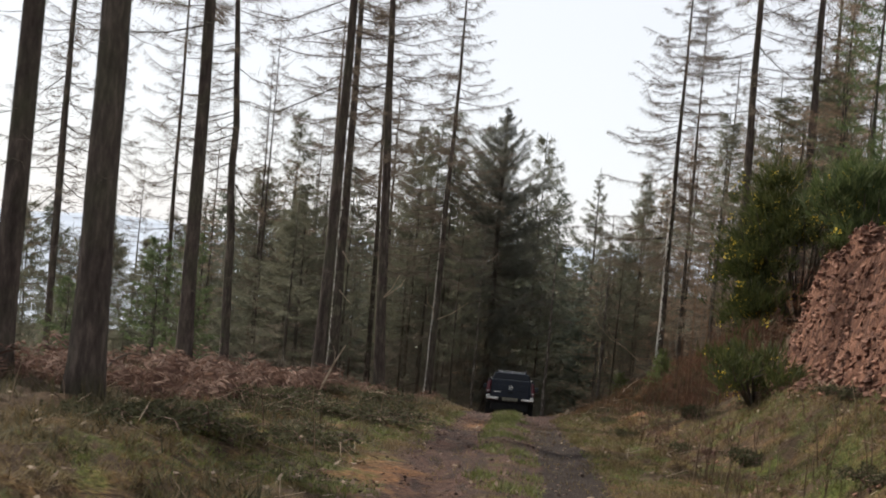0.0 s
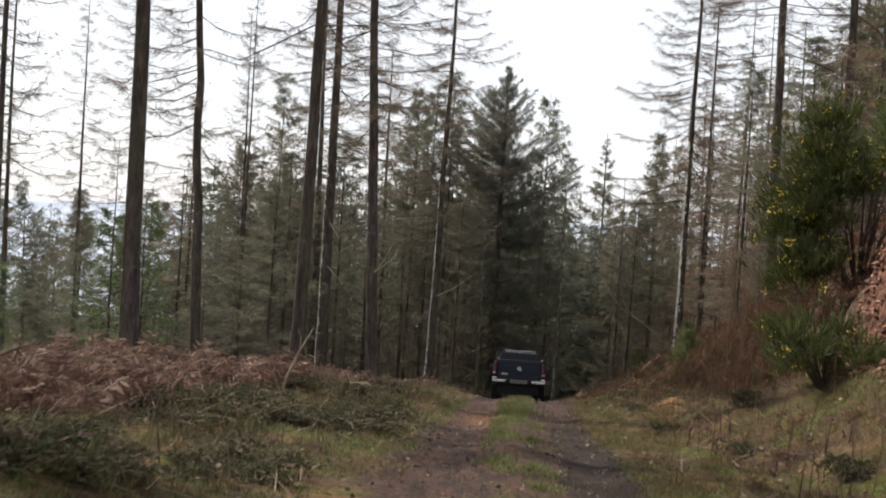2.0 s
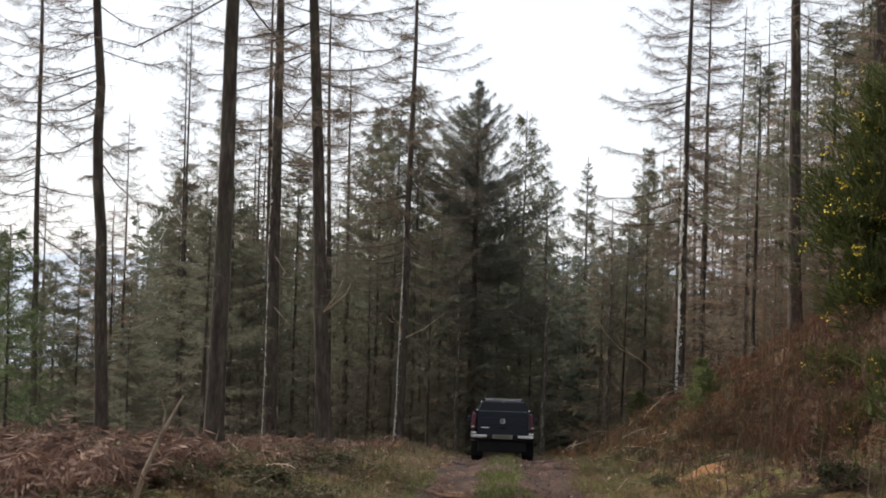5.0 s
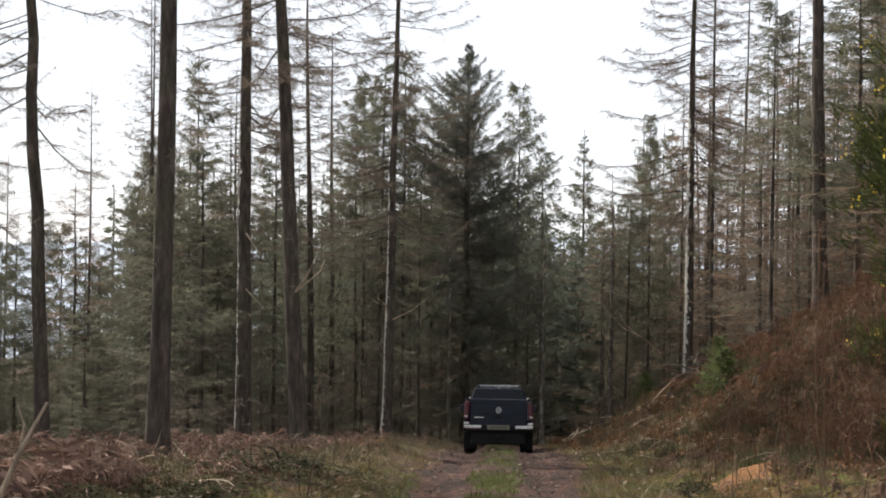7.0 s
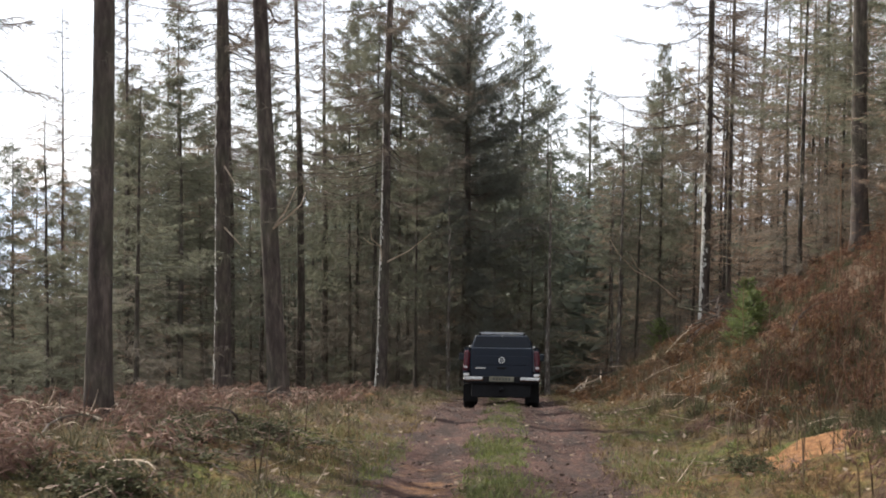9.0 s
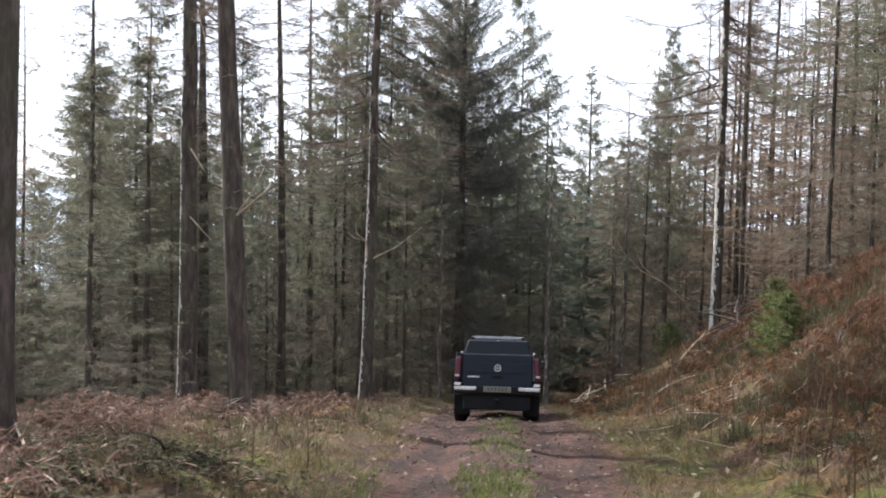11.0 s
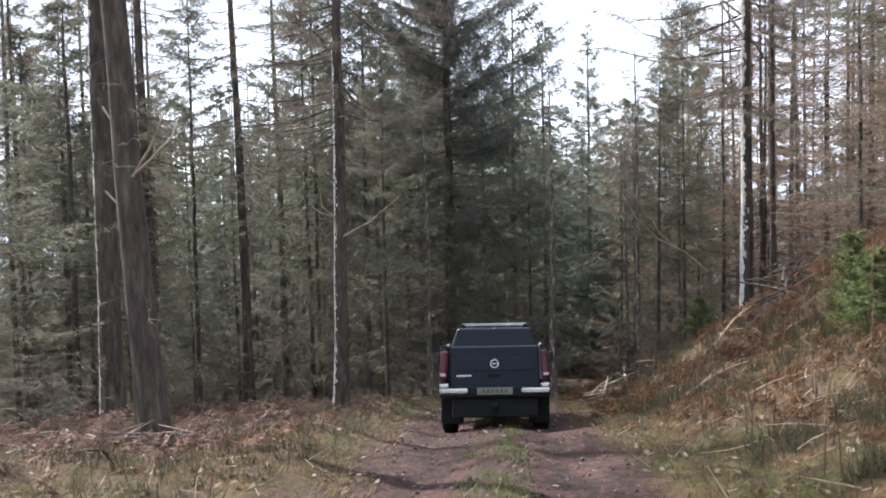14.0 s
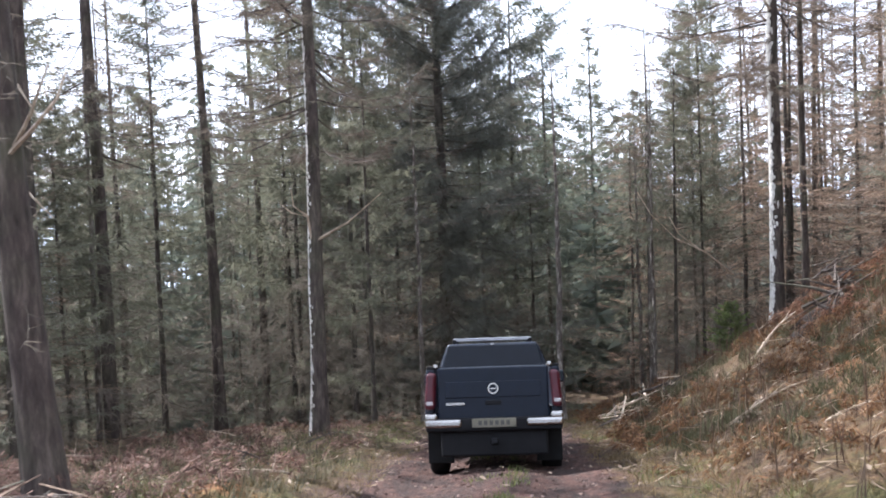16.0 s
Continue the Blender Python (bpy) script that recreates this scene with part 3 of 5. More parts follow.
snags(larch_bank_thin, (((10.89, 61.5, -3.4), (10.07, 61.2, -2.74), (9.21, 61.0, -2.32), (8.52, 60.8, -1.65), (8.15, 60.7, -1.03)), ((9.86, 61.0, -2.66), (9.29, 61.0, -2.19), (9.03, 60.9, -1.72))), 0.03)
snags(larch_bank, (((11.5, 59.6, 3.55), (10.86, 59.3, 4.34), (10.28, 59.1, 5.12)), ((11.42, 59.6, 4.2), (10.83, 59.3, 4.56), (9.95, 59.0, 5.12))), 0.04)

# sunlit left edges of three trunks, laid on as pale flakes
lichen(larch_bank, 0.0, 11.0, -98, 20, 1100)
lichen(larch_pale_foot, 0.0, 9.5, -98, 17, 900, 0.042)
lichen(larch_pale_edge, 0.2, 10.0, -98, 15, 380, 0.05)

# the great dark spruce at the bend and its neighbours
def great_spruce(seed, h, r, label):
    """An old spruce: rising boughs in the top, long hanging sprays below, dead brown twigs inside."""
    rng = random.Random(seed)
    t, pts, rad = trunk_geo(rng, h, r, 0.03, None, 10)
    limbs, leaf, dead = Geo(), Geo(), Geo()
    z = 0.9
    while z < h * 0.99:
        s = z / h
        reach = 4.1 * (1 - math.exp(-(((1 - s) / 0.25) ** 1.55))) + 0.08
        for j in range(6 if s < 0.75 else 5):
            if rng.random() < 0.14:
                continue
            ln = reach * rng.uniform(0.5, 1.15)
            az = rng.uniform(0, 6.283)
            rise = -0.22 + 1.05 * s ** 1.3 + rng.uniform(-0.15, 0.15)
            sag = 0.16 * (1 - s)
            p = along(pts, z + rng.uniform(-0.15, 0.15))
            if s < 0.3 and rng.random() < 0.55:
                bough(rng, dead, dead, p, az, ln * 0.85, rise, sag, 0.02 + 0.004 * ln, 46, 0.7, 0.016, 1.6)
                continue
            line = bough(rng, limbs, leaf, p, az, ln, rise, sag, 0.016 + 0.011 * ln, int(26 + 54 * ln), 0.24 + 0.42 * min(1.0, ln / 3), 0.02, 1.0 + 0.9 * (1 - s), 0)
            # short bristling needles along the outer half of the bough
            for q in range(int(8 + 14 * ln)):
                a = 1 + (len(line) - 2) * rng.random() ** 0.8
                m = min(int(a), len(line) - 2)
                b = line[m].lerp(line[m + 1], a - m)
                d = ((line[m + 1] - line[m]).normalized() * 0.7 + rvec(rng, 0.8)).normalized() * rng.uniform(0.1, 0.26)
                leaf.sliver(b, d, 0.03, d.cross(rvec(rng)).normalized())
            for q in range(int(5 * ln)):
                b = line[0].lerp(line[-1], rng.uniform(0.05, 0.45)) - Vector((0, 0, sag * ln * 0.6))
                d = Vector((rng.uniform(-0.4, 0.4), rng.uniform(-0.4, 0.4), -1)).normalized() * rng.uniform(0.25, 0.7)
                dead.sliver(b, d, 0.018, d.cross(rvec(rng)).normalized())
        z += 0.27 * rng.uniform(0.8, 1.2) * (1.15 - 0.35 * s)
    ob = empty("spruce_tree", label, "tree", "conifers of the plantation")
    part_of(ob, "trunk", t.mesh("spruce trunk", BARK_SPRUCE, True))
    tagged(part_of(ob, "branchwork", limbs.mesh("spruce boughs", BARK_SPRUCE)), kind="stuff")
    tagged(part_of(ob, "crown", leaf.mesh("spruce sprays", NEEDLE_BLUE)), kind="stuff")
    tagged(part_of(ob, "deadwood", dead.mesh("spruce dead wood", TWIG_DEAD)), kind="stuff")
    return ob


stand(great_spruce(31, 18.0, 0.24, "broad dark green spruce, bushy down to its foot, beyond the track"), 3.1, 66.5, 0)
N1 = stand(spruce(37, 16.5, 0.09, "bushy grey green spruce at the wood's edge", 0.04, 3.9, 0.5, 5, 76, NEEDLE_GREY, 0.25, 0.027, droop=1.6, thin=True, spray=0.6), -1.6, 66.0, 0)
N2 = stand(spruce(38, 17.0, 0.09, "thin spruce with fuzzy dead grey twigs at the wood edge", 0.03, 3.7, 0.5, 5, 70, NEEDLE_GREY, 0.4, 0.026, droop=1.6, thin=True, spray=0.6), -8.0, 61.0, 0)
N3 = stand(larch(39, 16.5, 0.085, "fine twigged brown larch at the wood's edge", 0.06, 3.2, 86, 36, None, TWIG_RUSSET, BARK_SPRUCE, 0.018), 1.6, 69.0, 0)
S1 = stand(spruce(32, 16.0, 0.09, "slender grey green spruce with a thin pointed top", 0.05, 3.9, 0.55, 5, 46, NEEDLE_GREY, 0.2, 0.034, droop=1.6, fine=True), 16.0, 90.0, 0)
stand(spruce(47, 20.5, 0.17, "tall feathery spruce with an open pointed crown", 0.12, 5.2, 0.46, 5, 80, NEEDLE_GREY, 0.4, 0.042, droop=1.2, thin=True, spray=0.8), 12.75, 98.0, 0, 1.1, 1.22)
S2 = stand(spruce(33, 17.0, 0.085, "thin plantation spruce with dead grey lower branches", 0.03, 3.9, 0.55, 5, 44, NEEDLE_GREY, 0.42, 0.032, droop=1.6, fine=True), 0.2, 64.0, 0)
S3 = stand(spruce(34, 15.5, 0.09, "dark plantation spruce with dead lower branches", 0.03, 3.9, 0.55, 5, 44, NEEDLE, 0.35, 0.036, droop=1.6, fine=True), 7.2, 74.0, 0)
R1 = stand(larch(35, 16, 0.085, "young larch with russet brown twigs on the slope", 0.06, 3.4, 80, 34, None, TWIG_RUSSET, BARK_SPRUCE, 0.024), 22.0, 72.0, 0)

LG = stand(larch(36, 17, 0.085, "slim bare larch with grey brown twigs in the wood", 0.12, 3.2, 64, 20, None, TWIG_DEAD, BARK_SPRUCE, 0.028), -7.5, 66.0, 0)

POLE = stand(larch(46, 17, 0.10, "slim straight larch pole with few dead twigs by the bend", 0.55, 2.6, 34, 24, None, TWIG, BARK_STREAKED, 0.018), 5.9, 60.5, 0, 1.0, 0.58, lean=0.003)
for i, (x, y, sx, sz, lean) in enumerate(((9.6, 66.5, 1.2, 0.7, 0.004), (9.6, 68.2, 0.8, 0.6, -0.006), (9.3, 64.6, 0.7, 0.6, 0.006), (-9.3, 63.5, 0.9, 0.85, 0.0), (-6.3, 60.0, 0.9, 0.8, 0.008), (2.2, 62.0, 0.8, 0.6, -0.004))):
    plant(POLE, x, y, 61 * i, sx, sz, lean)

# the edge of the wood above the bank
for i, (src, x, y, sx, sz) in enumerate(((R1, 14.6, 43.5, 0.9, 0.95), (S2, 16.8, 49.5, 0.9, 0.9), (R1, 13.4, 37.0, 0.8, 0.85), (S1, 19.0, 57.0, 0.9, 1.0), (R1, 17.2, 55.0, 1.0, 1.05))):
    plant(src, x, y, 97 * i, sx, sz)

RF = stand(larch(45, 16, 0.08, "russet brown larch deep in the wood", 0.06, 3.4, 60, 20, None, TWIG_RUSSET, BARK_SPRUCE, 0.04), 24.0, 96.0, 0)
S1F = stand(spruce(42, 16.0, 0.08, "slender grey green spruce deep in the wood", 0.05, 3.8, 0.8, 4, 36, NEEDLE_GREY, 0.3, 0.06, droop=1.6, fine=True), -6.0, 101.0, 0)
S2F = stand(spruce(43, 17.0, 0.08, "thin spruce with dead grey lower branches deep in the wood", 0.03, 3.8, 0.8, 4, 36, NEEDLE_GREY, 0.5, 0.055, droop=1.6, fine=True), 2.0, 104.0, 0)
S3F = stand(spruce(44, 15.5, 0.08, "dark spruce deep in the wood", 0.03, 3.8, 0.8, 4, 36, NEEDLE, 0.3, 0.06, droop=1.6, fine=True), 20.0, 103.0, 0)


def forest():
    """The plantation behind: trees of one age that fill the valley side and the hill side, lower in line with the track."""
    rng = random.Random(5)
    placed = [(3.3, 66.5, 2.6), (-2.6, 58.6, 3.0), (-7.0, 51.8, 3.4), (9.6, 62.0, 2.6), (-3.0, 61.0, 2.0)]
    n = tries = 0
    while n < 275 and tries < 18000:
        tries += 1
        y = 46 + 80 * rng.random() ** 1.35
        x = centre(56) + rng.uniform(-0.60, 0.50) * (y - 8)
        u = x - float(centre(y))
        ratio = (x - 1.0) / y
        if abs(u) < 2.6 and y < 70 or y < 84 and abs(x - 1.6 - 0.145 * (y - 22)) < 0.9:
            continue
        if u < -9 and y < 46 or u > 3 and y < 61 and not (u > 8 and y > 47) or -9 <= u < 0 and y < 57 or u > 0 and y < 47:
            continue
        open_side = (x - 1.2) / (y - 15) < -0.262
        if open_side and rng.random() < 0.36 or ratio > 0.2 and rng.random() < 0.3:
            continue
        if any((x - a) ** 2 + (y - b) ** 2 < c * c for a, b, c in placed):
            continue
        placed.append((x, y, 1.5))
        base = ground_z(x, y)
        top = 8.5 * min(1, y / 70) + rng.uniform(-4, 1.5)
        if u < -9:
            top = rng.uniform(-5.0, 3.0) if open_side else rng.uniform(0.5, 6.0)
        if 0.085 < ratio < 0.15:
            top = rng.uniform(0.0, 4.2)
        if ratio > 0.16:
            top = 6.8 + 0.24 * (x - 12) + rng.uniform(-4, 3.5)
        kind = rng.random()
        src, h0 = (S1, 16.0) if kind < 0.16 else (S2, 17.0) if kind < 0.5 else (S3, 15.5) if kind < 0.64 else (R1, 16.0) if kind < 0.78 else (LG, 17.0)
        if ratio > 0.2:
            src, h0 = (R1, 16.0) if kind > 0.35 else (LG, 17.0) if kind > 0.1 else (S2, 17.0)
        if 0.08 < ratio < 0.2 and rng.random() < 0.45:
            src, h0 = R1, 16.0
        if ratio < 0.04 and src is R1:
            src, h0 = LG, 17.0
        if y < 68:
            src, h0 = (N1, 16.5) if src in (S1, S3) else (N2, 17.0) if src in (S2, LG) else (N3, 16.5)
        elif y > 76:
            src = {S1: S1F, S2: S2F, S3: S3F, R1: RF, LG: LG}[src]
        h = min(22, max(5, top - base))
        s = h / h0
        plant(src, x, y, rng.uniform(0, 360), max(0.8, s ** 0.5) * rng.uniform(0.9, 1.15), s, rng.uniform(-0.02, 0.02))
        n += 1


forest()
for i, (x, y, sz) in enumerate(((2.0, 71.0, 0.85), (4.6, 72.0, 0.85), (3.2, 74.5, 0.9), (6.2, 70.5, 0.5))):
    plant(S2, x, y, 97 * i, 1.0, sz)
for i, (src, x, y, sx, sz) in enumerate(((N1, -6.6, 54.5, 1.3, 0.66), (N1, -9.5, 60.0, 1.2, 0.8), (N3, -12.0, 58.0, 1.2, 0.75), (N2, -5.0, 62.0, 1.1, 0.8), (N1, -15.0, 60.5, 1.2, 0.72), (N3, -7.6, 57.5, 1.0, 0.8),
                                         (N1, 13.0, 46.0, 1.1, 0.56), (N1, 15.2, 49.0, 1.2, 0.66), (N2, 17.2, 53.0, 1.1, 0.75), (N3, 12.4, 41.5, 1.0, 0.45))):
    plant(src, x, y, 59 * i, sx, sz)
for i, (src, x, y, sx, sz) in enumerate(((N1, 11.4, 67.0, 0.7, 0.86), (N2, 12.6, 73.0, 0.9, 0.9), (N3, 13.2, 68.5, 1.0, 0.95), (N2, 14.8, 78.0, 1.0, 1.0))):
    plant(src, x, y, 101 * i + 20, sx, sz)
for i, (x, y, sz) in enumerate(((14.4, 55.0, 0.72), (16.2, 62.0, 0.8), (18.5, 58.5, 0.78), (13.9, 66.0, 0.92), (20.0, 67.0, 0.95), (21.5, 61.0, 0.8), (17.6, 70.0, 1.0), (15.2, 50.5, 0.6), (16.8, 46.5, 0.68), (19.5, 52.5, 0.75), (14.6, 44.0, 0.6))):
    plant(N3, x, y, 83 * i, 1.15, sz)


for i, (x, y, sz) in enumerate(((17.0, 66.0, 1.1), (19.5, 72.0, 1.15), (15.5, 72.5, 1.1), (22.5, 70.0, 1.15), (24.0, 77.0, 1.2), (18.2, 79.0, 1.2), (21.0, 82.0, 1.25), (27.0, 84.0, 1.25), (14.2, 83.0, 1.2), (16.8, 60.0, 0.95))):
    plant(R1 if i % 3 else LG, x, y, 77 * i, 1.2, sz)


def far_woods():
    """The same plantation further off, down the valley and over the hill."""
    rng = random.Random(9)
    g = Geo()
    for i in range(1500):
        y = 104 + 420 * rng.random() ** 1.8
        x = rng.uniform(-0.85, 0.75) * y
        z = ground_z(x, y)
        h = rng.uniform(10, 16) + max(0, 6 - 0.05 * (y - 104))
        if 0.07 < x / y < 0.16:
            h = min(h, max(6, 3.0 - z))
        g.tube([(x, y, z - 0.5), (x, y, z + h)], [0.16, 0.02], 4, False)
        for k in range(26):
            s = rng.uniform(0.12, 1.0)
            a = rng.uniform(0, 6.283)
            ln = 3.2 * (1.06 - s) * rng.uniform(0.6, 1.2)
            d = Vector((math.cos(a) * ln, math.sin(a) * ln, -0.3 * ln * rng.random()))
            g.leaf((x, y, z + h * s), d, 1.25, d.cross(rvec(rng)).normalized())
    for i in range(600):
        y = 82 + 75 * rng.random()
        x = rng.uniform(-0.22, 0.17) * y
        z = ground_z(x, y)
        h = (rng.uniform(0.5, 6.0) if x < 0.1 * y else rng.uniform(-1.5, 2.5)) - z
        g.tube([(x, y, z - 0.5), (x, y, z + h)], [0.12, 0.02], 4, False)
        for k in range(64):
            s = rng.uniform(0.08, 1.0)
            a = rng.uniform(0, 6.283)
            ln = 3.0 * (1.06 - s) ** 0.7 * rng.uniform(0.5, 1.2)
            d = Vector((math.cos(a) * ln, math.sin(a) * ln, -0.4 * ln * rng.random()))
            g.leaf((x, y, z + h * s), d, 0.35, d.cross(rvec(rng)).normalized())
    tagged(new("far_woods", g.mesh("far woods", NEEDLE)), "distant grey green conifer woods in the valley", "woods", kind="stuff")


far_woods()


def far_hills():
    """Hills across the valley, far beyond the woods, with haze painted as a pale glow."""
    m = Nodes("painted haze glow", 1.0)
    # the haze is only this pale blue emission; the hills take no light
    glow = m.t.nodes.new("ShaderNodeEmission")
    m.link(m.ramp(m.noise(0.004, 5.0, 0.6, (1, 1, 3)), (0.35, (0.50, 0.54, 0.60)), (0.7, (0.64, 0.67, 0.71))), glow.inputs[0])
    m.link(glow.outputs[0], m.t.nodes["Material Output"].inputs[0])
    v, f, n = [], [], 90
    for k in range(n):
        a = radians(-75 + 115 * k / (n - 1))
        top = 6 + 14 * math.sin(5.1 * a + 1.0) + 8 * math.sin(13.7 * a) + 3 * math.sin(41 * a)
        for z, d in ((-160, 560), (-66, 1000), (top * 0.6 - 20, 1900), (top, 2320), (-220, 2400)):
            v.append((math.sin(a) * d, math.cos(a) * d, z))
    for k in range(n - 1):
        for j in range(4):
            f.append((k * 5 + j, k * 5 + 5 + j, k * 5 + 6 + j, k * 5 + 1 + j))
    me = bpy.data.meshes.new("far hills")
    me.from_pydata(v, [], f)
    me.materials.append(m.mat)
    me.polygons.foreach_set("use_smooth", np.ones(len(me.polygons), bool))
    tagged(new("backdrop", me), "pale blue hills across the valley, haze painted as a glow", "hills", kind="structure")


far_hills()


# ---- ground cover ----
def near_points(rng, n, u_lo, u_hi, y_lo, y_hi, bias=1.0):
    for _ in range(n):
        y = y_lo + (y_hi - y_lo) * rng.random() ** bias
        u = rng.uniform(u_lo, u_hi)
        x = u + float(centre(y))
        yield x, y, u


def heights(pts):
    a = np.array([(p[0], p[1]) for p in pts])
    return height(a[:, 0], a[:, 1])


def grass(name, label, rng, spots, material, blades, tall, wide, flop):
    g = Geo()
    spots = [p for p in spots if ((p[0] - 5.9) / 1.9) ** 2 + ((p[1] - 29.2 - 0.15 * (p[0] - 5.9)) / 0.6) ** 2 > 1 or rng.random() < 0.12]
    zs = heights(spots)
    for (x, y, u), z in zip(spots, zs):
        k = rng.uniform(0.6, 1.3)
        for _ in range(blades):
            a = rng.uniform(0, 6.283)
            d = Vector((math.cos(a) * flop * rng.random(), math.sin(a) * flop * rng.random(), 1)).normalized() * tall * k * rng.uniform(0.5, 1.2)
            b = (x + rng.uniform(-0.09, 0.09), y + rng.uniform(-0.09, 0.09), z - 0.02)
            g.sliver(b, d, wide, (math.sin(a), -math.cos(a), 0))
    return tagged(new(name, g.mesh(name, material)), label, "grass", kind="stuff")


rng = random.Random(77)
crown = list(near_points(rng, 5000, -0.42, 0.42, 8, 34)) + list(near_points(rng, 1700, -0.36, 0.36, 34, 62))
grass("crown_grass", "short green grass along the middle of the track", rng, [p for p in crown if bumps(p[0] * 1.5, p[1] * 0.9) > 0.04 and rng.random() < 1.5 - 2.2 * abs(p[2])], GRASS_GREEN, 7, 0.12, 0.013, 2.2)
verge = list(near_points(rng, 6500, -3.8, -1.25, 7, 34)) + list(near_points(rng, 8000, 1.25, 5.2, 7, 34)) + list(near_points(rng, 3600, -4.6, -1.7, 34, 60)) + list(near_points(rng, 1500, 1.7, 2.6, 34, 60))
grass("verge_grass", "short green grass on the track verges", rng, [p for p in verge if bumps(p[0] * 0.7, p[1] * 0.5) > 0.02], GRASS_GREEN, 9, 0.10, 0.012, 2.2)
straw = list(near_points(rng, 10000, -5.0, -1.2, 7, 38)) + list(near_points(rng, 1700, -3.4, -1.65, 36, 64)) + list(near_points(rng, 12000, 1.2, 5.5, 7, 34)) + list(near_points(rng, 3000, 1.65, 2.8, 32, 62)) + list(near_points(rng, 1500, 2.6, 5.0, 30, 38)) + list(near_points(rng, 800, -1.2, 1.2, 7, 30))
grass("dry_grass", "dry straw coloured grass on the track verges", rng, [p for p in straw if bumps(p[0] * 0.6 + 3, p[1] * 0.45) + 0.5 * bumps(p[0] * 1.7, p[1] * 1.3) > 0.02], GRASS_STRAW, 7, 0.13, 0.010, 3.0)
tuss = list(near_points(rng, 1500, -5.5, -1.4, 7, 60)) + list(near_points(rng, 1300, 1.4, 5.6, 7, 34)) + list(near_points(rng, 300, 1.4, 3.2, 34, 60))
grass("tussocks", "tangled straw tussocks along the verges", rng, [p for p in tuss if bumps(p[0] + 1, p[1] * 0.6) > 0.05], GRASS_STRAW, 30, 0.22, 0.010, 3.4)
tuss2 = list(near_points(rng, 1100, -6.5, -1.5, 7, 58)) + list(near_points(rng, 900, 1.5, 4.6, 7, 58))
grass("dark_tussocks", "dark green rushy tussocks along the verges", rng, [p for p in tuss2 if bumps(p[0] - 2, p[1] * 0.7) > 0.1], HEATH, 26, 0.17, 0.012, 3.4)
low = list(near_points(rng, 5000, -9, -2.0, 6, 54)) + list(near_points(rng, 2600, 3.0, 9, 30, 60))
low += list(near_points(rng, 1800, -20, -8, 0, 56)) + list(near_points(rng, 1500, 7.5, 15, -2, 50))
grass("heather", "dark low heather and bramble among the bracken", rng, [p for p in low if bumps(p[0] - 5, p[1]) > 0.05], HEATH, 11, 0.30, 0.016, 2.2)


def frond(g, rng, x, y, z, size):
    """A dead bracken frond: an arched stalk with withered side leaves."""
    a = rng.uniform(0, 6.283)
    out = Vector((math.cos(a), math.sin(a), 0))
    side = Vector((-math.sin(a), math.cos(a), 0))
    h, reach, p, k = size * rng.uniform(0.5, 1.15), size * rng.uniform(0.4, 1.0), Vector((x, y, z)), 6
    pts = []
    for i in range(k + 1):
        s = i / k
        pts.append(p + out * (reach * s) + Vector((0, 0, h * (1.7 * s - 1.35 * s * s))))
    for i in range(k):
        d = pts[i + 1] - pts[i]
        g.sliver(pts[i], d * 1.15, 0.014, side)
        if i >= 1:
            w = size * 0.34 * (1 - i / (k + 1))
            for sg in (-1, 1):
                for f in (0.1, 0.6):
                    q = side * sg * w * rng.uniform(0.5, 1.1) + d * 0.7 + Vector((0, 0, rng.uniform(-0.16, 0.03)))
                    g.leaf(pts[i] + d * f, q, w * 0.2, d.normalized())


def bracken(name, label, rng, spots, material, size):
    g = Geo()
    for (x, y, u), z in zip(spots, heights(spots)):
        frond(g, rng, x, y, z - 0.03, size * rng.uniform(0.6, 1.25) * (1.5 if u < -3.2 and y < 28 and rng.random() < 0.22 else 1.0))
    return tagged(new(name, g.mesh(name, material)), label, "bracken", kind="stuff")


left = [p for p in near_points(rng, 2300, -9.0, -4.0, 15.5, 27.5) if bumps(p[0] * 0.5, p[1] * 0.4) > -0.1 - 0.12 * (p[2] + 5.4)]
left += [p for p in near_points(rng, 1500, -9.0, -3.4, 27, 48) if bumps(p[0] * 0.9, p[1] * 0.7) > 0.14]
bracken("bracken_bed", "collapsed pinkish brown dead bracken beside the track", rng, left, FERN_DEAD, 0.62)
edge_l = [p for p in near_points(rng, 950, -8.0, -2.4, 38, 60) if bumps(p[0] * 0.7, p[1] * 0.6) > -0.12]
edge_l += [p for p in near_points(rng, 700, -16, -7, 2, 42) if bumps(p[0] * 0.5, p[1] * 0.4) > 0.0]
bracken("bracken_edge", "collapsed pinkish brown dead bracken under the trees", rng, edge_l, FERN_DEAD, 0.5)
right = [p for p in near_points(rng, 6800, 2.0, 9.5, 28, 62, 0.9) if (p[1] > 42 or rng.random() < 0.6) and bumps(p[0] * 0.6 + 2, p[1] * 0.5) > -0.25 + 0.22 * max(0, 3.6 - p[2]) + 0.4 * max(0, 5.0 - p[2]) * max(0, (37 - p[1]) / 8) and (p[0] - 7.3) ** 2 + (p[1] - 54.5) ** 2 > 3 and ((p[0] - 5.9) / 1.9) ** 2 + ((p[1] - 29.2 - 0.15 * (p[0] - 5.9)) / 0.8) ** 2 > 1 and (((p[0] - 8.3) / 0.9) ** 2 + ((p[1] - 45.4) / 1.4) ** 2 > 1 or rng.random() < 0.3)]
right += [p for p in near_points(rng, 1300, 4.6, 9.0, 25, 40) if bumps(p[0] * 0.8 + 4, p[1] * 0.7) > -0.2 and (p[1] > 28 or p[2] > 4.9)]
rust = [p for p in right if p[2] + 1.6 * bumps(p[0] * 0.4 + 1, p[1] * 0.35) > 5.6]
chosen = set(rust)
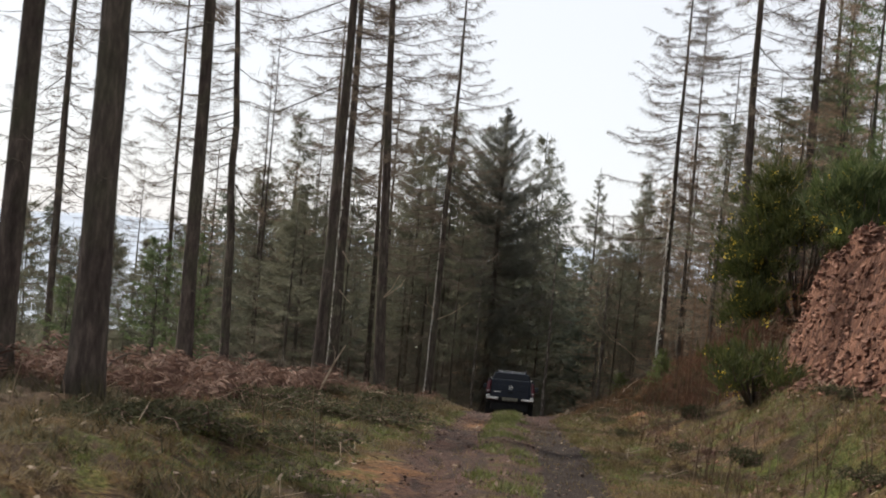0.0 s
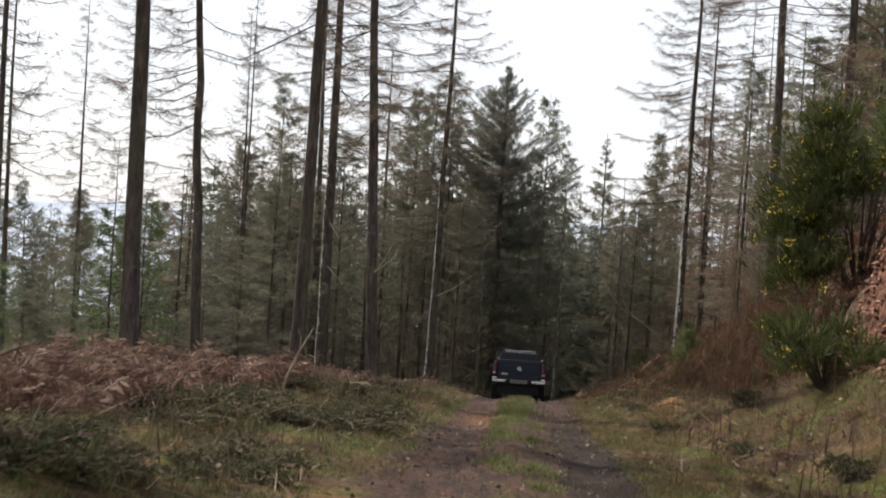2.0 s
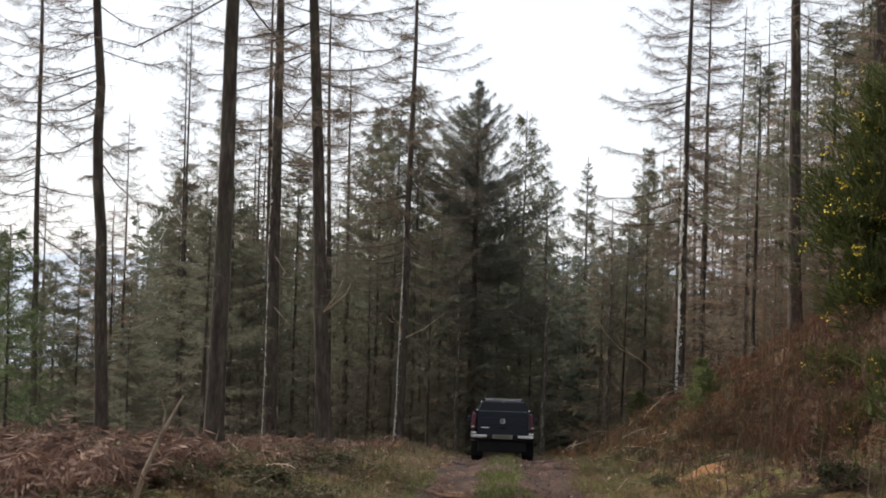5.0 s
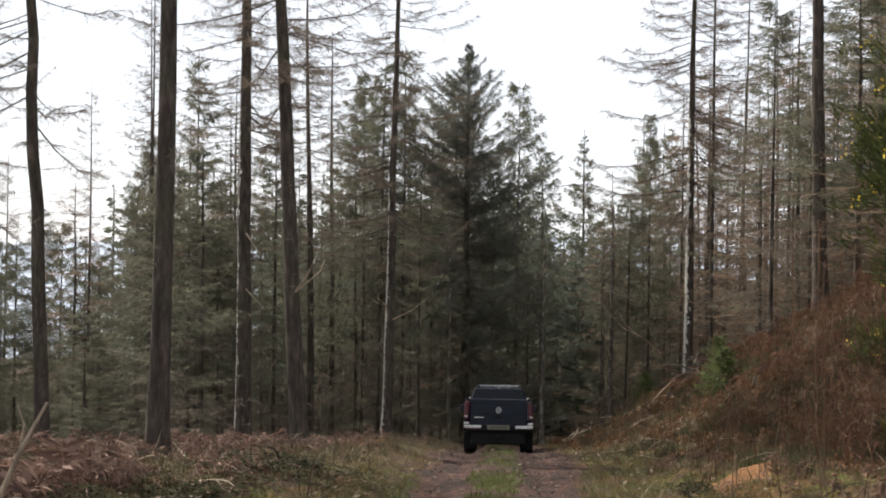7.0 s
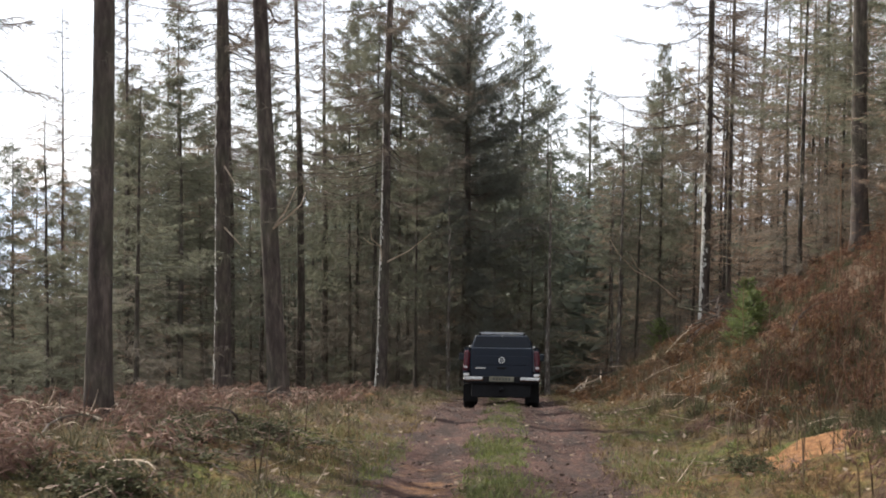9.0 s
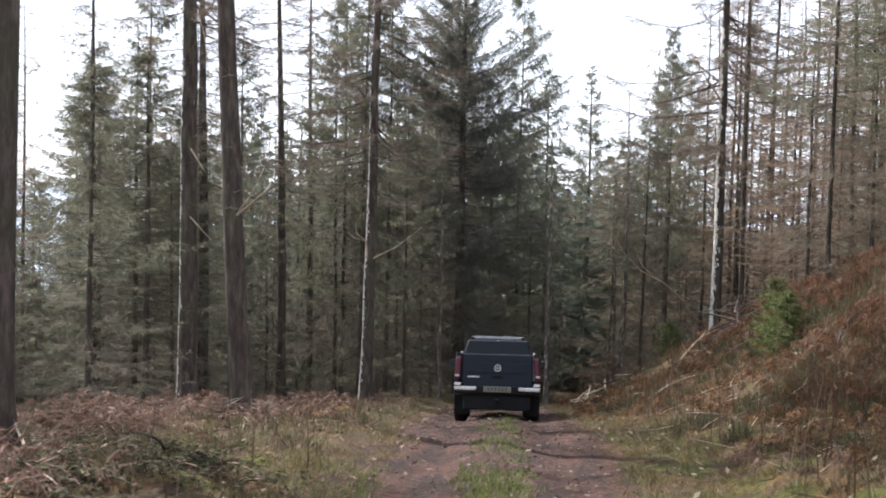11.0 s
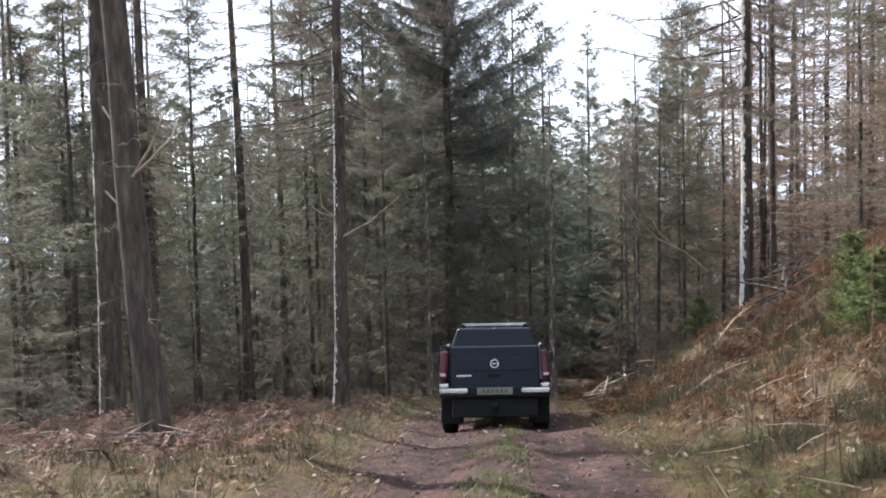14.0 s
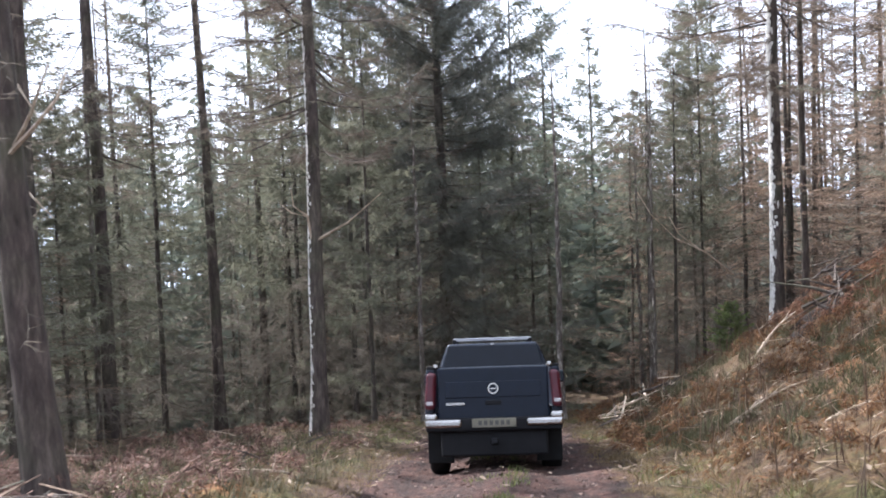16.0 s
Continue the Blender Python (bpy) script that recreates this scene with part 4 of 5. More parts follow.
bracken("bracken_slope", "orange brown dead bracken covering the bank", rng, [p for p in right if p not in chosen], FERN_ORANGE, 0.44)
bracken("bracken_top", "rust red dead bracken along the top of the bank", rng, rust, FERN_RUST, 0.5)
green = [p for p in near_points(rng, 7500, 2.6, 7.8, 28, 60) if bumps(p[0] * 0.55 + 7, p[1] * 0.42 + 2) > 0.04]
grass("bank_grass", "tufts of dull green grass and heather on the bank", rng, green, BRAMBLE, 16, 0.26, 0.013, 1.6)
right2 = [p for p in near_points(rng, 600, 2.8, 5.2, 13, 34) if bumps(p[0] * 0.6 + 2, p[1] * 0.5) > 0]
bracken("bracken_toe", "sparse brown dead bracken at the foot of the bank", rng, right2, FERN_DEAD, 0.36)


def bramble(seed, label, w, h):
    """A low tangle of arching stems with small leaves in threes."""
    rng = random.Random(seed)
    stems, leaf = Geo(), Geo()
    for i in range(34):
        a = rng.uniform(0, 6.283)
        out = Vector((math.cos(a), math.sin(a), 0))
        p = Vector((rng.uniform(-0.5, 0.5) * w, rng.uniform(-0.5, 0.5) * w, -0.05))
        reach, rise = w * rng.uniform(0.3, 0.9), h * rng.uniform(0.5, 1.15)
        pts = [p + out * (reach * q) + Vector((0, 0, rise * (2.6 * q - 2.2 * q * q))) + rvec(rng, 0.05) for q in (0, 0.25, 0.5, 0.75, 1)]
        stems.tube(pts, [0.008, 0.007, 0.006, 0.005, 0.003], 3, False)
        for k in range(22):
            q = 0.4 + 3.6 * rng.random()
            m = min(int(q), 3)
            b = pts[m].lerp(pts[m + 1], q - m) + rvec(rng, 0.05)
            for _ in range(3):
                d = (rvec(rng) + Vector((0, 0, 0.25))).normalized() * rng.uniform(0.03, 0.065)
                leaf.leaf(b, d, 0.026, d.cross(rvec(rng)).normalized())
    ob = empty("bramble_bush", label, "bush", "brambles along the track")
    tagged(part_of(ob, "stemwork", stems.mesh("bramble stems", BRAMBLE_RED), "thin reddish stems"), kind="stuff")
    tagged(part_of(ob, "foliage", leaf.mesh("bramble foliage", BRAMBLE)), kind="stuff")
    return ob


BR = stand(bramble(56, "low dark green bramble tangle at the track side", 0.8, 0.26), -2.5, 17.4)
BR2 = stand(bramble(57, "low dark green bramble tangle at the track side", 0.6, 0.2), -2.9, 19.2)
rb = random.Random(58)
for i in range(30):
    y = 11 + 24 * rb.random()
    u = -rb.uniform(2.3, 4.4) - (1.5 * rb.random() if y > 26 else 0)
    sc = rb.uniform(0.7, 1.35)
    plant(rb.choice((BR, BR2)), u + float(centre(y)), y, rb.uniform(0, 360), sc * 1.15, sc * rb.uniform(0.4, 0.75))
for i in range(16):
    y = 12 + 44 * rb.random()
    u = rb.uniform(2.6, 5.4)
    sc = rb.uniform(0.5, 1.0)
    plant(BR2, u + float(centre(y)), y, rb.uniform(0, 360), sc, sc * rb.uniform(0.7, 1.1))


# ---- gorse and young trees on the bank ----
def gorse(seed, label, w, h, n=420, bloom=0.1, spines=GORSE_LEAF, lobe=1.0):
    rng = random.Random(seed)
    stems, leaf, flower = Geo(), Geo(), Geo()
    for i in range(26):
        a, r = rng.uniform(0, 6.283), rng.random() ** 0.5
        tip = Vector((math.cos(a) * w * r, math.sin(a) * w * r, h * (1 - 0.45 * r * r) * rng.uniform(0.7, 1.1)))
        mid = tip * 0.5 + rvec(rng, 0.15 * w)
        stems.tube([Vector((0, 0, -0.2)), mid, tip], [0.035, 0.02, 0.006], 4, False)
    lobes = []
    for i in range(15):
        a, k = rng.uniform(0, 6.283), (i + 0.5) / 15
        r = w * (0.9 - 0.55 * k) * rng.uniform(0.35, 1.1)
        lobes.append((Vector((math.cos(a) * r, math.sin(a) * r, h * (0.08 + 0.85 * k) * rng.uniform(0.85, 1.1))), rng.uniform(0.22, 0.42) * w * lobe))
    for i in range(n):
        c0, rad = rng.choice(lobes)
        up = rvec(rng).normalized()
        if up.z < -0.3:
            up.z *= -0.5
        c = c0 + Vector((up.x * rad, up.y * rad, up.z * rad * 1.1)) * (0.25 + abs(rng.gauss(0, 0.55)))
        for _ in range(18):
            d = (up * 0.8 + Vector((0, 0, 0.7)) + rvec(rng, 0.7)).normalized() * rng.uniform(0.08, 0.34)
            leaf.sliver(c + rvec(rng, 0.11), d, 0.03, d.cross(rvec(rng)).normalized())
        if rng.random() < bloom:
            for _ in range(9):
                d = rvec(rng).normalized() * 0.05
                flower.leaf(c + up * 0.14 + rvec(rng, 0.10), d, 0.04, d.cross(rvec(rng)).normalized())
    ob = empty("gorse_bush", label, "bush", "gorse on the bank")
    tagged(part_of(ob, "stemwork", stems.mesh("gorse stems", BARK_LARCH)), kind="stuff")
    tagged(part_of(ob, "foliage", leaf.mesh("gorse foliage", spines)), kind="stuff")
    tagged(part_of(ob, "blossom", flower.mesh("gorse flowers", GORSE_FLOWER), "small yellow flowers"), kind="stuff")
    return ob


G1 = stand(gorse(51, "large dark green gorse bush with yellow flowers on the bank top", 2.1, 3.9, 1250, 0.12, GORSE_OLIVE, 1.1), 9.5, 30.6, lean=-0.25)
stand(gorse(52, "dark evergreen bush overhanging the bare red bank", 1.5, 2.0, 600, 0.05, GORSE_LEAF, 1.1), 9.4, 25.4)
plant(G1, 9.9, 28.2, 80, 0.7, 0.7)
stand(spruce(59, 9.5, 0.07, "open fresh green spruce above the bare bank", 0.08, 2.3, 0.42, 5, 60, NEEDLE_FRESH, 0.0, 0.022, "spruce_tree", thin=True, spray=0.4, droop=1.3), 11.5, 32.0)
G2 = stand(gorse(53, "low gorse bush with yellow flowers at the foot of the bank", 1.25, 0.9, 120, 0.14, GORSE_OLIVE, 1.3), 6.35, 22.8)
plant(G2, 7.9, 30.0, 120, 0.8, 0.8, lift=-0.4)
plant(G2, 8.9, 33.0, 40, 0.8, 0.8, lift=-0.45)
Y1 = stand(spruce(54, 1.9, 0.025, "bright green young spruce on the bank", 0.02, 0.9, 0.11, 7, 80, NEEDLE_YOUNG, 0.0, 0.022, "young_spruce", spray=0.19), 8.66, 43.75, 0, 0.66, 0.72)
plant(Y1, 8.3, 42.0, 90, 0.7, 0.6)
Y2 = stand(spruce(55, 4.2, 0.04, "young fresh green spruce among the larch trunks", 0.06, 1.35, 0.22, 5, 40, NEEDLE_FRESH, 0.0, 0.02, "young_spruce", thin=True, spray=0.3), -7.0, 32.5)
plant(Y2, -8.6, 35.5, 130, 1.2, 1.25)
plant(Y2, -9.6, 30.0, 220, 0.9, 0.8)
plant(Y1, 8.9, 54.5, 30, 0.7, 0.55)


# ---- brash, sticks and stones ----
TWIG_ORANGE = leafy("brown sapling twigs", (0.09, 0.055, 0.035), (0.17, 0.105, 0.066), (0.28, 0.19, 0.125), 0.3, 0.85)
CHIP = leafy("pale litter", (0.07, 0.05, 0.035), (0.15, 0.11, 0.078), (0.27, 0.215, 0.16), 0.1, 0.9)
STALK = leafy("dead stalks", (0.05, 0.03, 0.02), (0.10, 0.065, 0.045), (0.26, 0.2, 0.14), 0.0, 0.9)


def fallen_branch(seed, label, length, r, mat):
    rng = random.Random(seed)
    g = Geo()
    pts = [Vector((length * s, 0.12 * length * math.sin(3 * s + seed), 0.10 * length * math.sin(2.4 * s))) for s in (0, 0.25, 0.5, 0.75, 1)]
    g.tube(pts, [r, r * 0.85, r * 0.65, r * 0.45, r * 0.2], 6)
    ob = empty("fallen_branch", label, "branch", "brash on the bank")
    part_of(ob, "stem", g.mesh("branch stem", mat))
    for k in range(6):
        g = Geo()
        i = rng.randrange(1, 4)
        d = (pts[i + 1] - pts[i]).normalized()
        e = (d * 0.8 + rvec(rng, 0.8)).normalized() * length * rng.uniform(0.12, 0.35)
        g.tube([pts[i], pts[i] + e * 0.5 + rvec(rng, 0.03), pts[i] + e], [r * 0.45, r * 0.3, r * 0.1], 4)
        part_of(ob, "side_twig", g.mesh("side twig", mat))
    return ob


def lay(ob, x, y, turn, pitch=0.0, s=1.0, lift=0.04):
    ob.matrix_basis = Matrix.Translation((x, y, ground_z(x, y) + lift)) @ pose(0, 0, 0, 0, 0, turn) @ pose(0, 0, 0, 0, -pitch, 0) @ Matrix.Diagonal((s, s, s, 1))
    return ob


def along_slope(x, y, turn, length):
    c, s_ = math.cos(radians(turn)), math.sin(radians(turn))
    return math.degrees(math.atan2(ground_z(x + c * length, y + s_ * length) - ground_z(x, y), length))


rng = random.Random(21)
B1 = fallen_branch(61, "pale weathered fallen branch lying in the bracken", 2.4, 0.045, WOOD_CUT)
B2 = fallen_branch(62, "pale weathered fallen branch lying in the bracken", 1.6, 0.03, WOOD_CUT)
B3 = fallen_branch(63, "dark fallen branch lying in the bracken", 2.0, 0.035, BARK_LARCH)
lay(B1, 6.4, 45.7, -16, along_slope(6.4, 45.7, -16, 1.2), 0.55)
lay(copy_thing(B2, Matrix.Identity(4)), 6.45, 45.5, 22, along_slope(6.45, 45.5, 22, 0.9), 0.6)
lay(B2, 8.2, 50.7, 10, along_slope(8.2, 50.7, 10, 1.5))
lay(B3, 8.0, 38.5, 35, along_slope(8.0, 38.5, 35, 1.2), 0.6)
for i in range(24):
    src, ln = rng.choice(((B1, 2.2), (B2, 1.5), (B2, 1.5), (B3, 1.9)))
    y = rng.uniform(26, 60)
    x = float(centre(y)) + rng.uniform(3.0, 7.0)
    turn = rng.choice((0, 180)) + rng.uniform(-50, 50)
    s = rng.uniform(0.2, 0.48)
    lay(copy_thing(src, Matrix.Identity(4)), x, y, turn, along_slope(x, y, turn, ln * s) + rng.uniform(-3, 4), s, 0.08)
for i in range(22):
    y = rng.uniform(14, 56)
    x = float(centre(y)) - rng.uniform(2.4, 6.5)
    turn = rng.uniform(0, 360)
    lay(copy_thing(rng.choice((B2, B3)), Matrix.Identity(4)), x, y, turn, along_slope(x, y, turn, 0.9) + rng.uniform(0, 14), rng.uniform(0.35, 0.7), 0.08)

# a broken pale pole leaning out of the bracken beside the track
g = Geo()
g.tube([(0, 0, -0.15), (0.13, 0, 0.3), (0.3, 0, 0.7), (0.5, 0, 1.08)], [0.03, 0.026, 0.02, 0.01], 7)
g.tube([(0.3, 0, 0.7), (0.3, 0.1, 0.9), (0.24, 0.12, 1.05)], [0.012, 0.008, 0.003], 5)
g.tube([(0.16, 0, 0.35), (0.3, -0.1, 0.4), (0.42, -0.1, 0.38)], [0.01, 0.007, 0.003], 5)
tagged(new("broken_pole", g.mesh("broken pole", WOOD_CUT)), "pale broken sapling leaning out of the bracken", "branch").matrix_basis = Matrix.Translation((-2.25, 22.9, ground_z(-2.25, 22.9)))


def brash_heap(mat=WOOD_CUT, label="heap of pale cut brash and roots at the track edge"):
    """The heap of cut brash at the toe of the bank."""
    ob = empty("brash_heap", label, "brash")
    rng = random.Random(8)
    for k in range(34):
        g = Geo()
        a, t = rng.uniform(0, 6.283), rng.uniform(-0.1, 0.7)
        d = Vector((math.cos(a) * math.cos(t), math.sin(a) * math.cos(t), math.sin(t)))
        p = Vector((rng.uniform(-0.5, 0.9), rng.uniform(-0.6, 0.6), rng.uniform(0.0, 0.45)))
        ln, r = rng.uniform(0.5, 1.3), rng.uniform(0.012, 0.04)
        g.tube([p - d * ln * 0.4, p + rvec(rng, 0.05), p + d * ln * 0.6], [r, r * 0.8, r * 0.3], 5)
        part_of(ob, "stick", g.mesh("stick", mat if k % 3 else BARK_LARCH))
    return ob


H1 = brash_heap()
H1.matrix_basis = Matrix.Translation((6.75, 54.0, ground_z(6.75, 54.0) - 0.06)) @ pose(0, 0, 0, 0, -20, 0) @ Matrix.Diagonal((1.3, 1.2, 0.85, 1))
brash_heap(STALK, "low heap of brown brash at the foot of a larch").matrix_basis = Matrix.Translation((-2.2, 40.2, ground_z(-2.2, 40.2))) @ Matrix.Diagonal((1.2, 1.0, 0.38, 1))
brash_heap(WOOD_CUT, "small heap of pale dead sticks under the larches").matrix_basis = Matrix.Translation((-3.2, 41.0, ground_z(-3.2, 41.0))) @ pose(0, 0, 0, 0, 0, 70) @ Matrix.Diagonal((0.9, 0.8, 0.45, 1))
brash_heap(BARK_SPRUCE, "dark tangle of roots and brash on the bank top").matrix_basis = Matrix.Translation((9.7, 49.9, ground_z(9.7, 49.9) - 0.05)) @ pose(0, 0, 0, 0, -25, 70)



def root_plate():
    """A torn-up slab of dark peat with broken roots hanging from its edge."""
    ob = empty("root_plate", "dark overhanging slab of peat and torn roots on the bank", "roots")
    rng = random.Random(14)
    bm = bmesh.new()
    bmesh.ops.create_icosphere(bm, subdivisions=3, radius=1.0)
    for v in bm.verts:
        k = 1 + 0.6 * noise.noise(v.co * 2.1) + 0.5 * noise.noise(v.co * 5.3)
        v.co = Vector((v.co.x * 1.15 * k, v.co.y * 0.6 * k, v.co.z * (0.28 if v.co.z > 0 else 0.42) * k))
    me = bpy.data.meshes.new("peat")
    bm.to_mesh(me)
    bm.free()
    me.materials.append(PEAT)
    part_of(ob, "peat", me)
    for i in range(26):
        g = Geo()
        x = rng.uniform(-1.1, 1.1)
        p = Vector((x, -0.45 + rng.uniform(-0.1, 0.2), rng.uniform(-0.15, 0.3)))
        q = p + Vector((rng.uniform(-0.35, 0.35), rng.uniform(-0.5, -0.1), rng.uniform(-0.3, 0.25)))
        e = q + Vector((rng.uniform(-0.4, 0.4), rng.uniform(-0.3, 0.05), rng.uniform(-0.5, 0.25)))
        g.tube([p, q, e], [0.03, 0.02, 0.006], 5)
        part_of(ob, "root", g.mesh("root", BARK_SPRUCE))
    return ob


peat = Nodes("dark peat", 0.95)
lumps = peat.noise(9.0, 6.0, 0.7)
peat.color(peat.ramp(lumps, (0.3, (0.008, 0.006, 0.005)), (0.55, (0.02, 0.014, 0.011)), (0.75, (0.045, 0.031, 0.024)))).bump(lumps, 1.0, 0.06)
PEAT = peat.mat
root_plate().matrix_basis = Matrix.Translation((9.5, 50.0, ground_z(9.5, 50.0) - 0.1)) @ pose(0, 0, 0, 10, -30, 12) @ Matrix.Diagonal((0.72, 0.8, 0.62, 1))

g = Geo()
spots = list(near_points(rng, 170, 2.4, 5.2, 9, 32)) + list(near_points(rng, 760, 2.6, 7.4, 30, 60)) + list(near_points(rng, 60, -6, -2, 12, 50))
for (x, y, u), z in zip(spots, heights(spots)):
    h = rng.uniform(0.2, 0.65)
    lean = rvec(rng, 0.2)
    g.tube([(x, y, z - 0.05), (x + lean.x * h * 0.4, y + lean.y * h * 0.4, z + h * 0.5), (x + lean.x * h, y + lean.y * h, z + h)], [0.008, 0.006, 0.003], 4, False)
    for k in range(3):
        d = Vector((rng.uniform(-1, 1), rng.uniform(-1, 1), 0.7)) * 0.16
        g.sliver((x + lean.x * h * 0.7, y + lean.y * h * 0.7, z + h * rng.uniform(0.5, 0.9)), d, 0.012, (d.y, -d.x, 0))
tagged(new("dead_stalks", g.mesh("dead stalks", STALK)), "dry upright dead weed stalks on the verges", "weeds", kind="stuff")

g = Geo()
spots = list(near_points(rng, 1900, 1.5, 6.5, 8, 58)) + list(near_points(rng, 1800, -6.0, -1.4, 8, 58)) + list(near_points(rng, 180, -1.4, 1.4, 8, 58))
for (x, y, u), z in zip(spots, heights(spots)):
    a = rng.uniform(0, 6.283)
    if abs(u) > 1.5 and rng.random() < 0.45:
        d = Vector((math.cos(a), math.sin(a), rng.uniform(-0.1, 0.5))) * rng.uniform(0.12, 0.45)
        g.tube([(x, y, z + 0.03), Vector((x, y, z + 0.03)) + d], [0.007, 0.003], 3, False)
    else:
        d = Vector((math.cos(a), math.sin(a), rng.uniform(-0.2, 0.5))) * rng.uniform(0.05, 0.13)
        g.leaf((x, y, z + 0.04), d, 0.05, (-math.sin(a), math.cos(a), rng.uniform(-0.4, 0.4)))
tagged(new("litter", g.mesh("litter", CHIP)), "pale scattered twigs and dead leaves on the verges", "litter", kind="stuff")


g = Geo()
spots = list(near_points(rng, 150, 2.6, 6.6, 34, 58)) + list(near_points(rng, 60, -5.5, -2.2, 36, 56))
zs = heights(spots)
for (x, y, u), z in zip(spots, zs):
    a, ln = rng.uniform(0, 6.283), 0.1 + 0.5 * rng.random() ** 2
    dx, dy = math.cos(a) * ln, math.sin(a) * ln
    rise = ground_z(x + dx, y + dy) - z + rng.uniform(-0.03, 0.12)
    p = Vector((x, y, z + 0.05))
    g.tube([p, p + Vector((dx * 0.5, dy * 0.5, rise * 0.5)) + rvec(rng, 0.03), p + Vector((dx, dy, rise))], [0.009, 0.007, 0.003], 4, False)
tagged(new("sticks", g.mesh("sticks", WOOD_CUT)), "pale dead sticks strewn over the bank and verge", "sticks", kind="stuff")


def sapling(seed, label, h):
    rng = random.Random(seed)
    t, pts, rad = trunk_geo(rng, h, 0.018, 0.05, None, 5)
    tw = Geo()
    for k in range(16):
        bough(rng, tw, tw, along(pts, h * rng.uniform(0.15, 0.98)), rng.uniform(0, 6.283), rng.uniform(0.3, 0.9), rng.uniform(0.2, 0.9), 0.0, 0.006, 8, 0.25, 0.008, 0.3)
    ob = empty("sapling", label, "sapling", "saplings on the bank")
    part_of(ob, "stem", t.mesh("sapling stem", TWIG_ORANGE))
    tagged(part_of(ob, "twigwork", tw.mesh("sapling twigs", TWIG_ORANGE)), kind="stuff")
    return ob


P1 = stand(sapling(71, "thin bare brown sapling on the bracken bank", 3.6), 7.1, 31.7)
for x, y, sc in ((6.2, 29.0, 0.55), (8.0, 34.5, 0.7), (7.2, 36.0, 0.5), (8.6, 38.0, 0.75), (7.6, 40.5, 0.5), (9.2, 46.0, 0.7), (7.4, 30.2, 0.75), (8.4, 31.6, 0.6), (6.9, 28.4, 0.5), (7.7, 33.2, 0.6), (8.8, 35.6, 0.55), (9.3, 40.0, 0.6)):
    plant(P1, x, y, 67 * x, sc, sc)


def thicket():
    """Rust brown twigs of dead scrub, crowded on the slope below the gorse."""
    rng = random.Random(72)
    g = Geo()
    spots = [p for p in near_points(rng, 560, 4.2, 8.2, 27.5, 37) if bumps(p[0] * 0.5, p[1] * 0.5 + 3) > -0.1]
    for (x, y, u), z in zip(spots, heights(spots)):
        h = rng.uniform(0.5, 1.5) * (1.25 if u > 5.2 else 0.8)
        lean = rvec(rng, 0.28)
        pts = [Vector((x + lean.x * h * q, y + lean.y * h * q, z - 0.05 + h * q)) + rvec(rng, 0.03) for q in (0, 0.35, 0.7, 1)]
        g.tube(pts, [0.008, 0.006, 0.004, 0.002], 3, False)
        for k in range(11):
            q = 0.6 + 2.4 * rng.random()
            m = min(int(q), 2)
            b = pts[m].lerp(pts[m + 1], q - m)
            d = (rvec(rng) + Vector((0, 0, 0.6))).normalized() * rng.uniform(0.12, 0.4)
            g.sliver(b, d, 0.011, d.cross(rvec(rng)).normalized())
    tagged(new("thicket", g.mesh("thicket", TWIG_RUST)), "rust brown dead scrub twigs on the bank", "scrub", kind="stuff")


TWIG_RUST = leafy("rust brown scrub", (0.05, 0.026, 0.018), (0.10, 0.052, 0.034), (0.19, 0.11, 0.072), 0.3, 0.85)
thicket()


def stone_mesh(seed, flat=0.6):
    rng = random.Random(seed)
    bm = bmesh.new()
    bmesh.ops.create_icosphere(bm, subdivisions=1, radius=0.5)
    for v in bm.verts:
        v.co = v.co * rng.uniform(0.6, 1.15)
        v.co.z *= flat
    me = bpy.data.meshes.new("stone")
    bm.to_mesh(me)
    bm.free()
    me.materials.append(STONE)
    return me


def stone_material():
    m = Nodes("red shale", 0.85)
    n = m.noise(12.0, 5.0, 0.7)
    c = m.ramp(m.object_random(), (0.0, (0.07, 0.035, 0.027)), (0.5, (0.14, 0.072, 0.052)), (1.0, (0.25, 0.145, 0.108)))
    c = m.mix(m.math("MULTIPLY", n, 0.6), c, (0.10, 0.05, 0.04))
    m.color(c).bump(n, 0.6, 0.02)
    return m.mat


def shard_material():
    m = Nodes("red shale rubble", 0.9)
    m.color(m.ramp(m.island(), (0.0, (0.05, 0.026, 0.02)), (0.5, (0.13, 0.065, 0.046)), (1.0, (0.26, 0.145, 0.105))))
    return m.mat


STONE, SHARD = stone_material(), shard_material()
clod = Nodes("earth clods", 0.95)
clod.color(clod.ramp(clod.island(), (0.0, (0.03, 0.02, 0.017)), (0.6, (0.085, 0.056, 0.046)), (1.0, (0.2, 0.15, 0.13))))
CLOD = clod.mat
STONES = [stone_mesh(80 + i, 0.35 + 0.12 * i) for i in range(5)]
spots = list(near_points(rng, 250, 5.0, 6.9, 9, 26))
for (x, y, u), z in zip(spots, heights(spots)):
    o = new("stone", STONES[rng.randrange(5)])
    o.parent = ground
    s = 0.07 + 0.22 * rng.random() ** 2.2
    o.matrix_local = Matrix.Translation((x, y, z - 0.08 * s)) @ pose(0, 0, 0, rng.uniform(-40, 40), rng.uniform(-70, 10), rng.uniform(0, 360)) @ Matrix.Diagonal((s * 1.3, s, s * 0.8, 1))
g = Geo()
spots = list(near_points(rng, 5200, 4.9, 7.0, 8, 26.3)) + list(near_points(rng, 400, 3.0, 5.2, 8, 28))
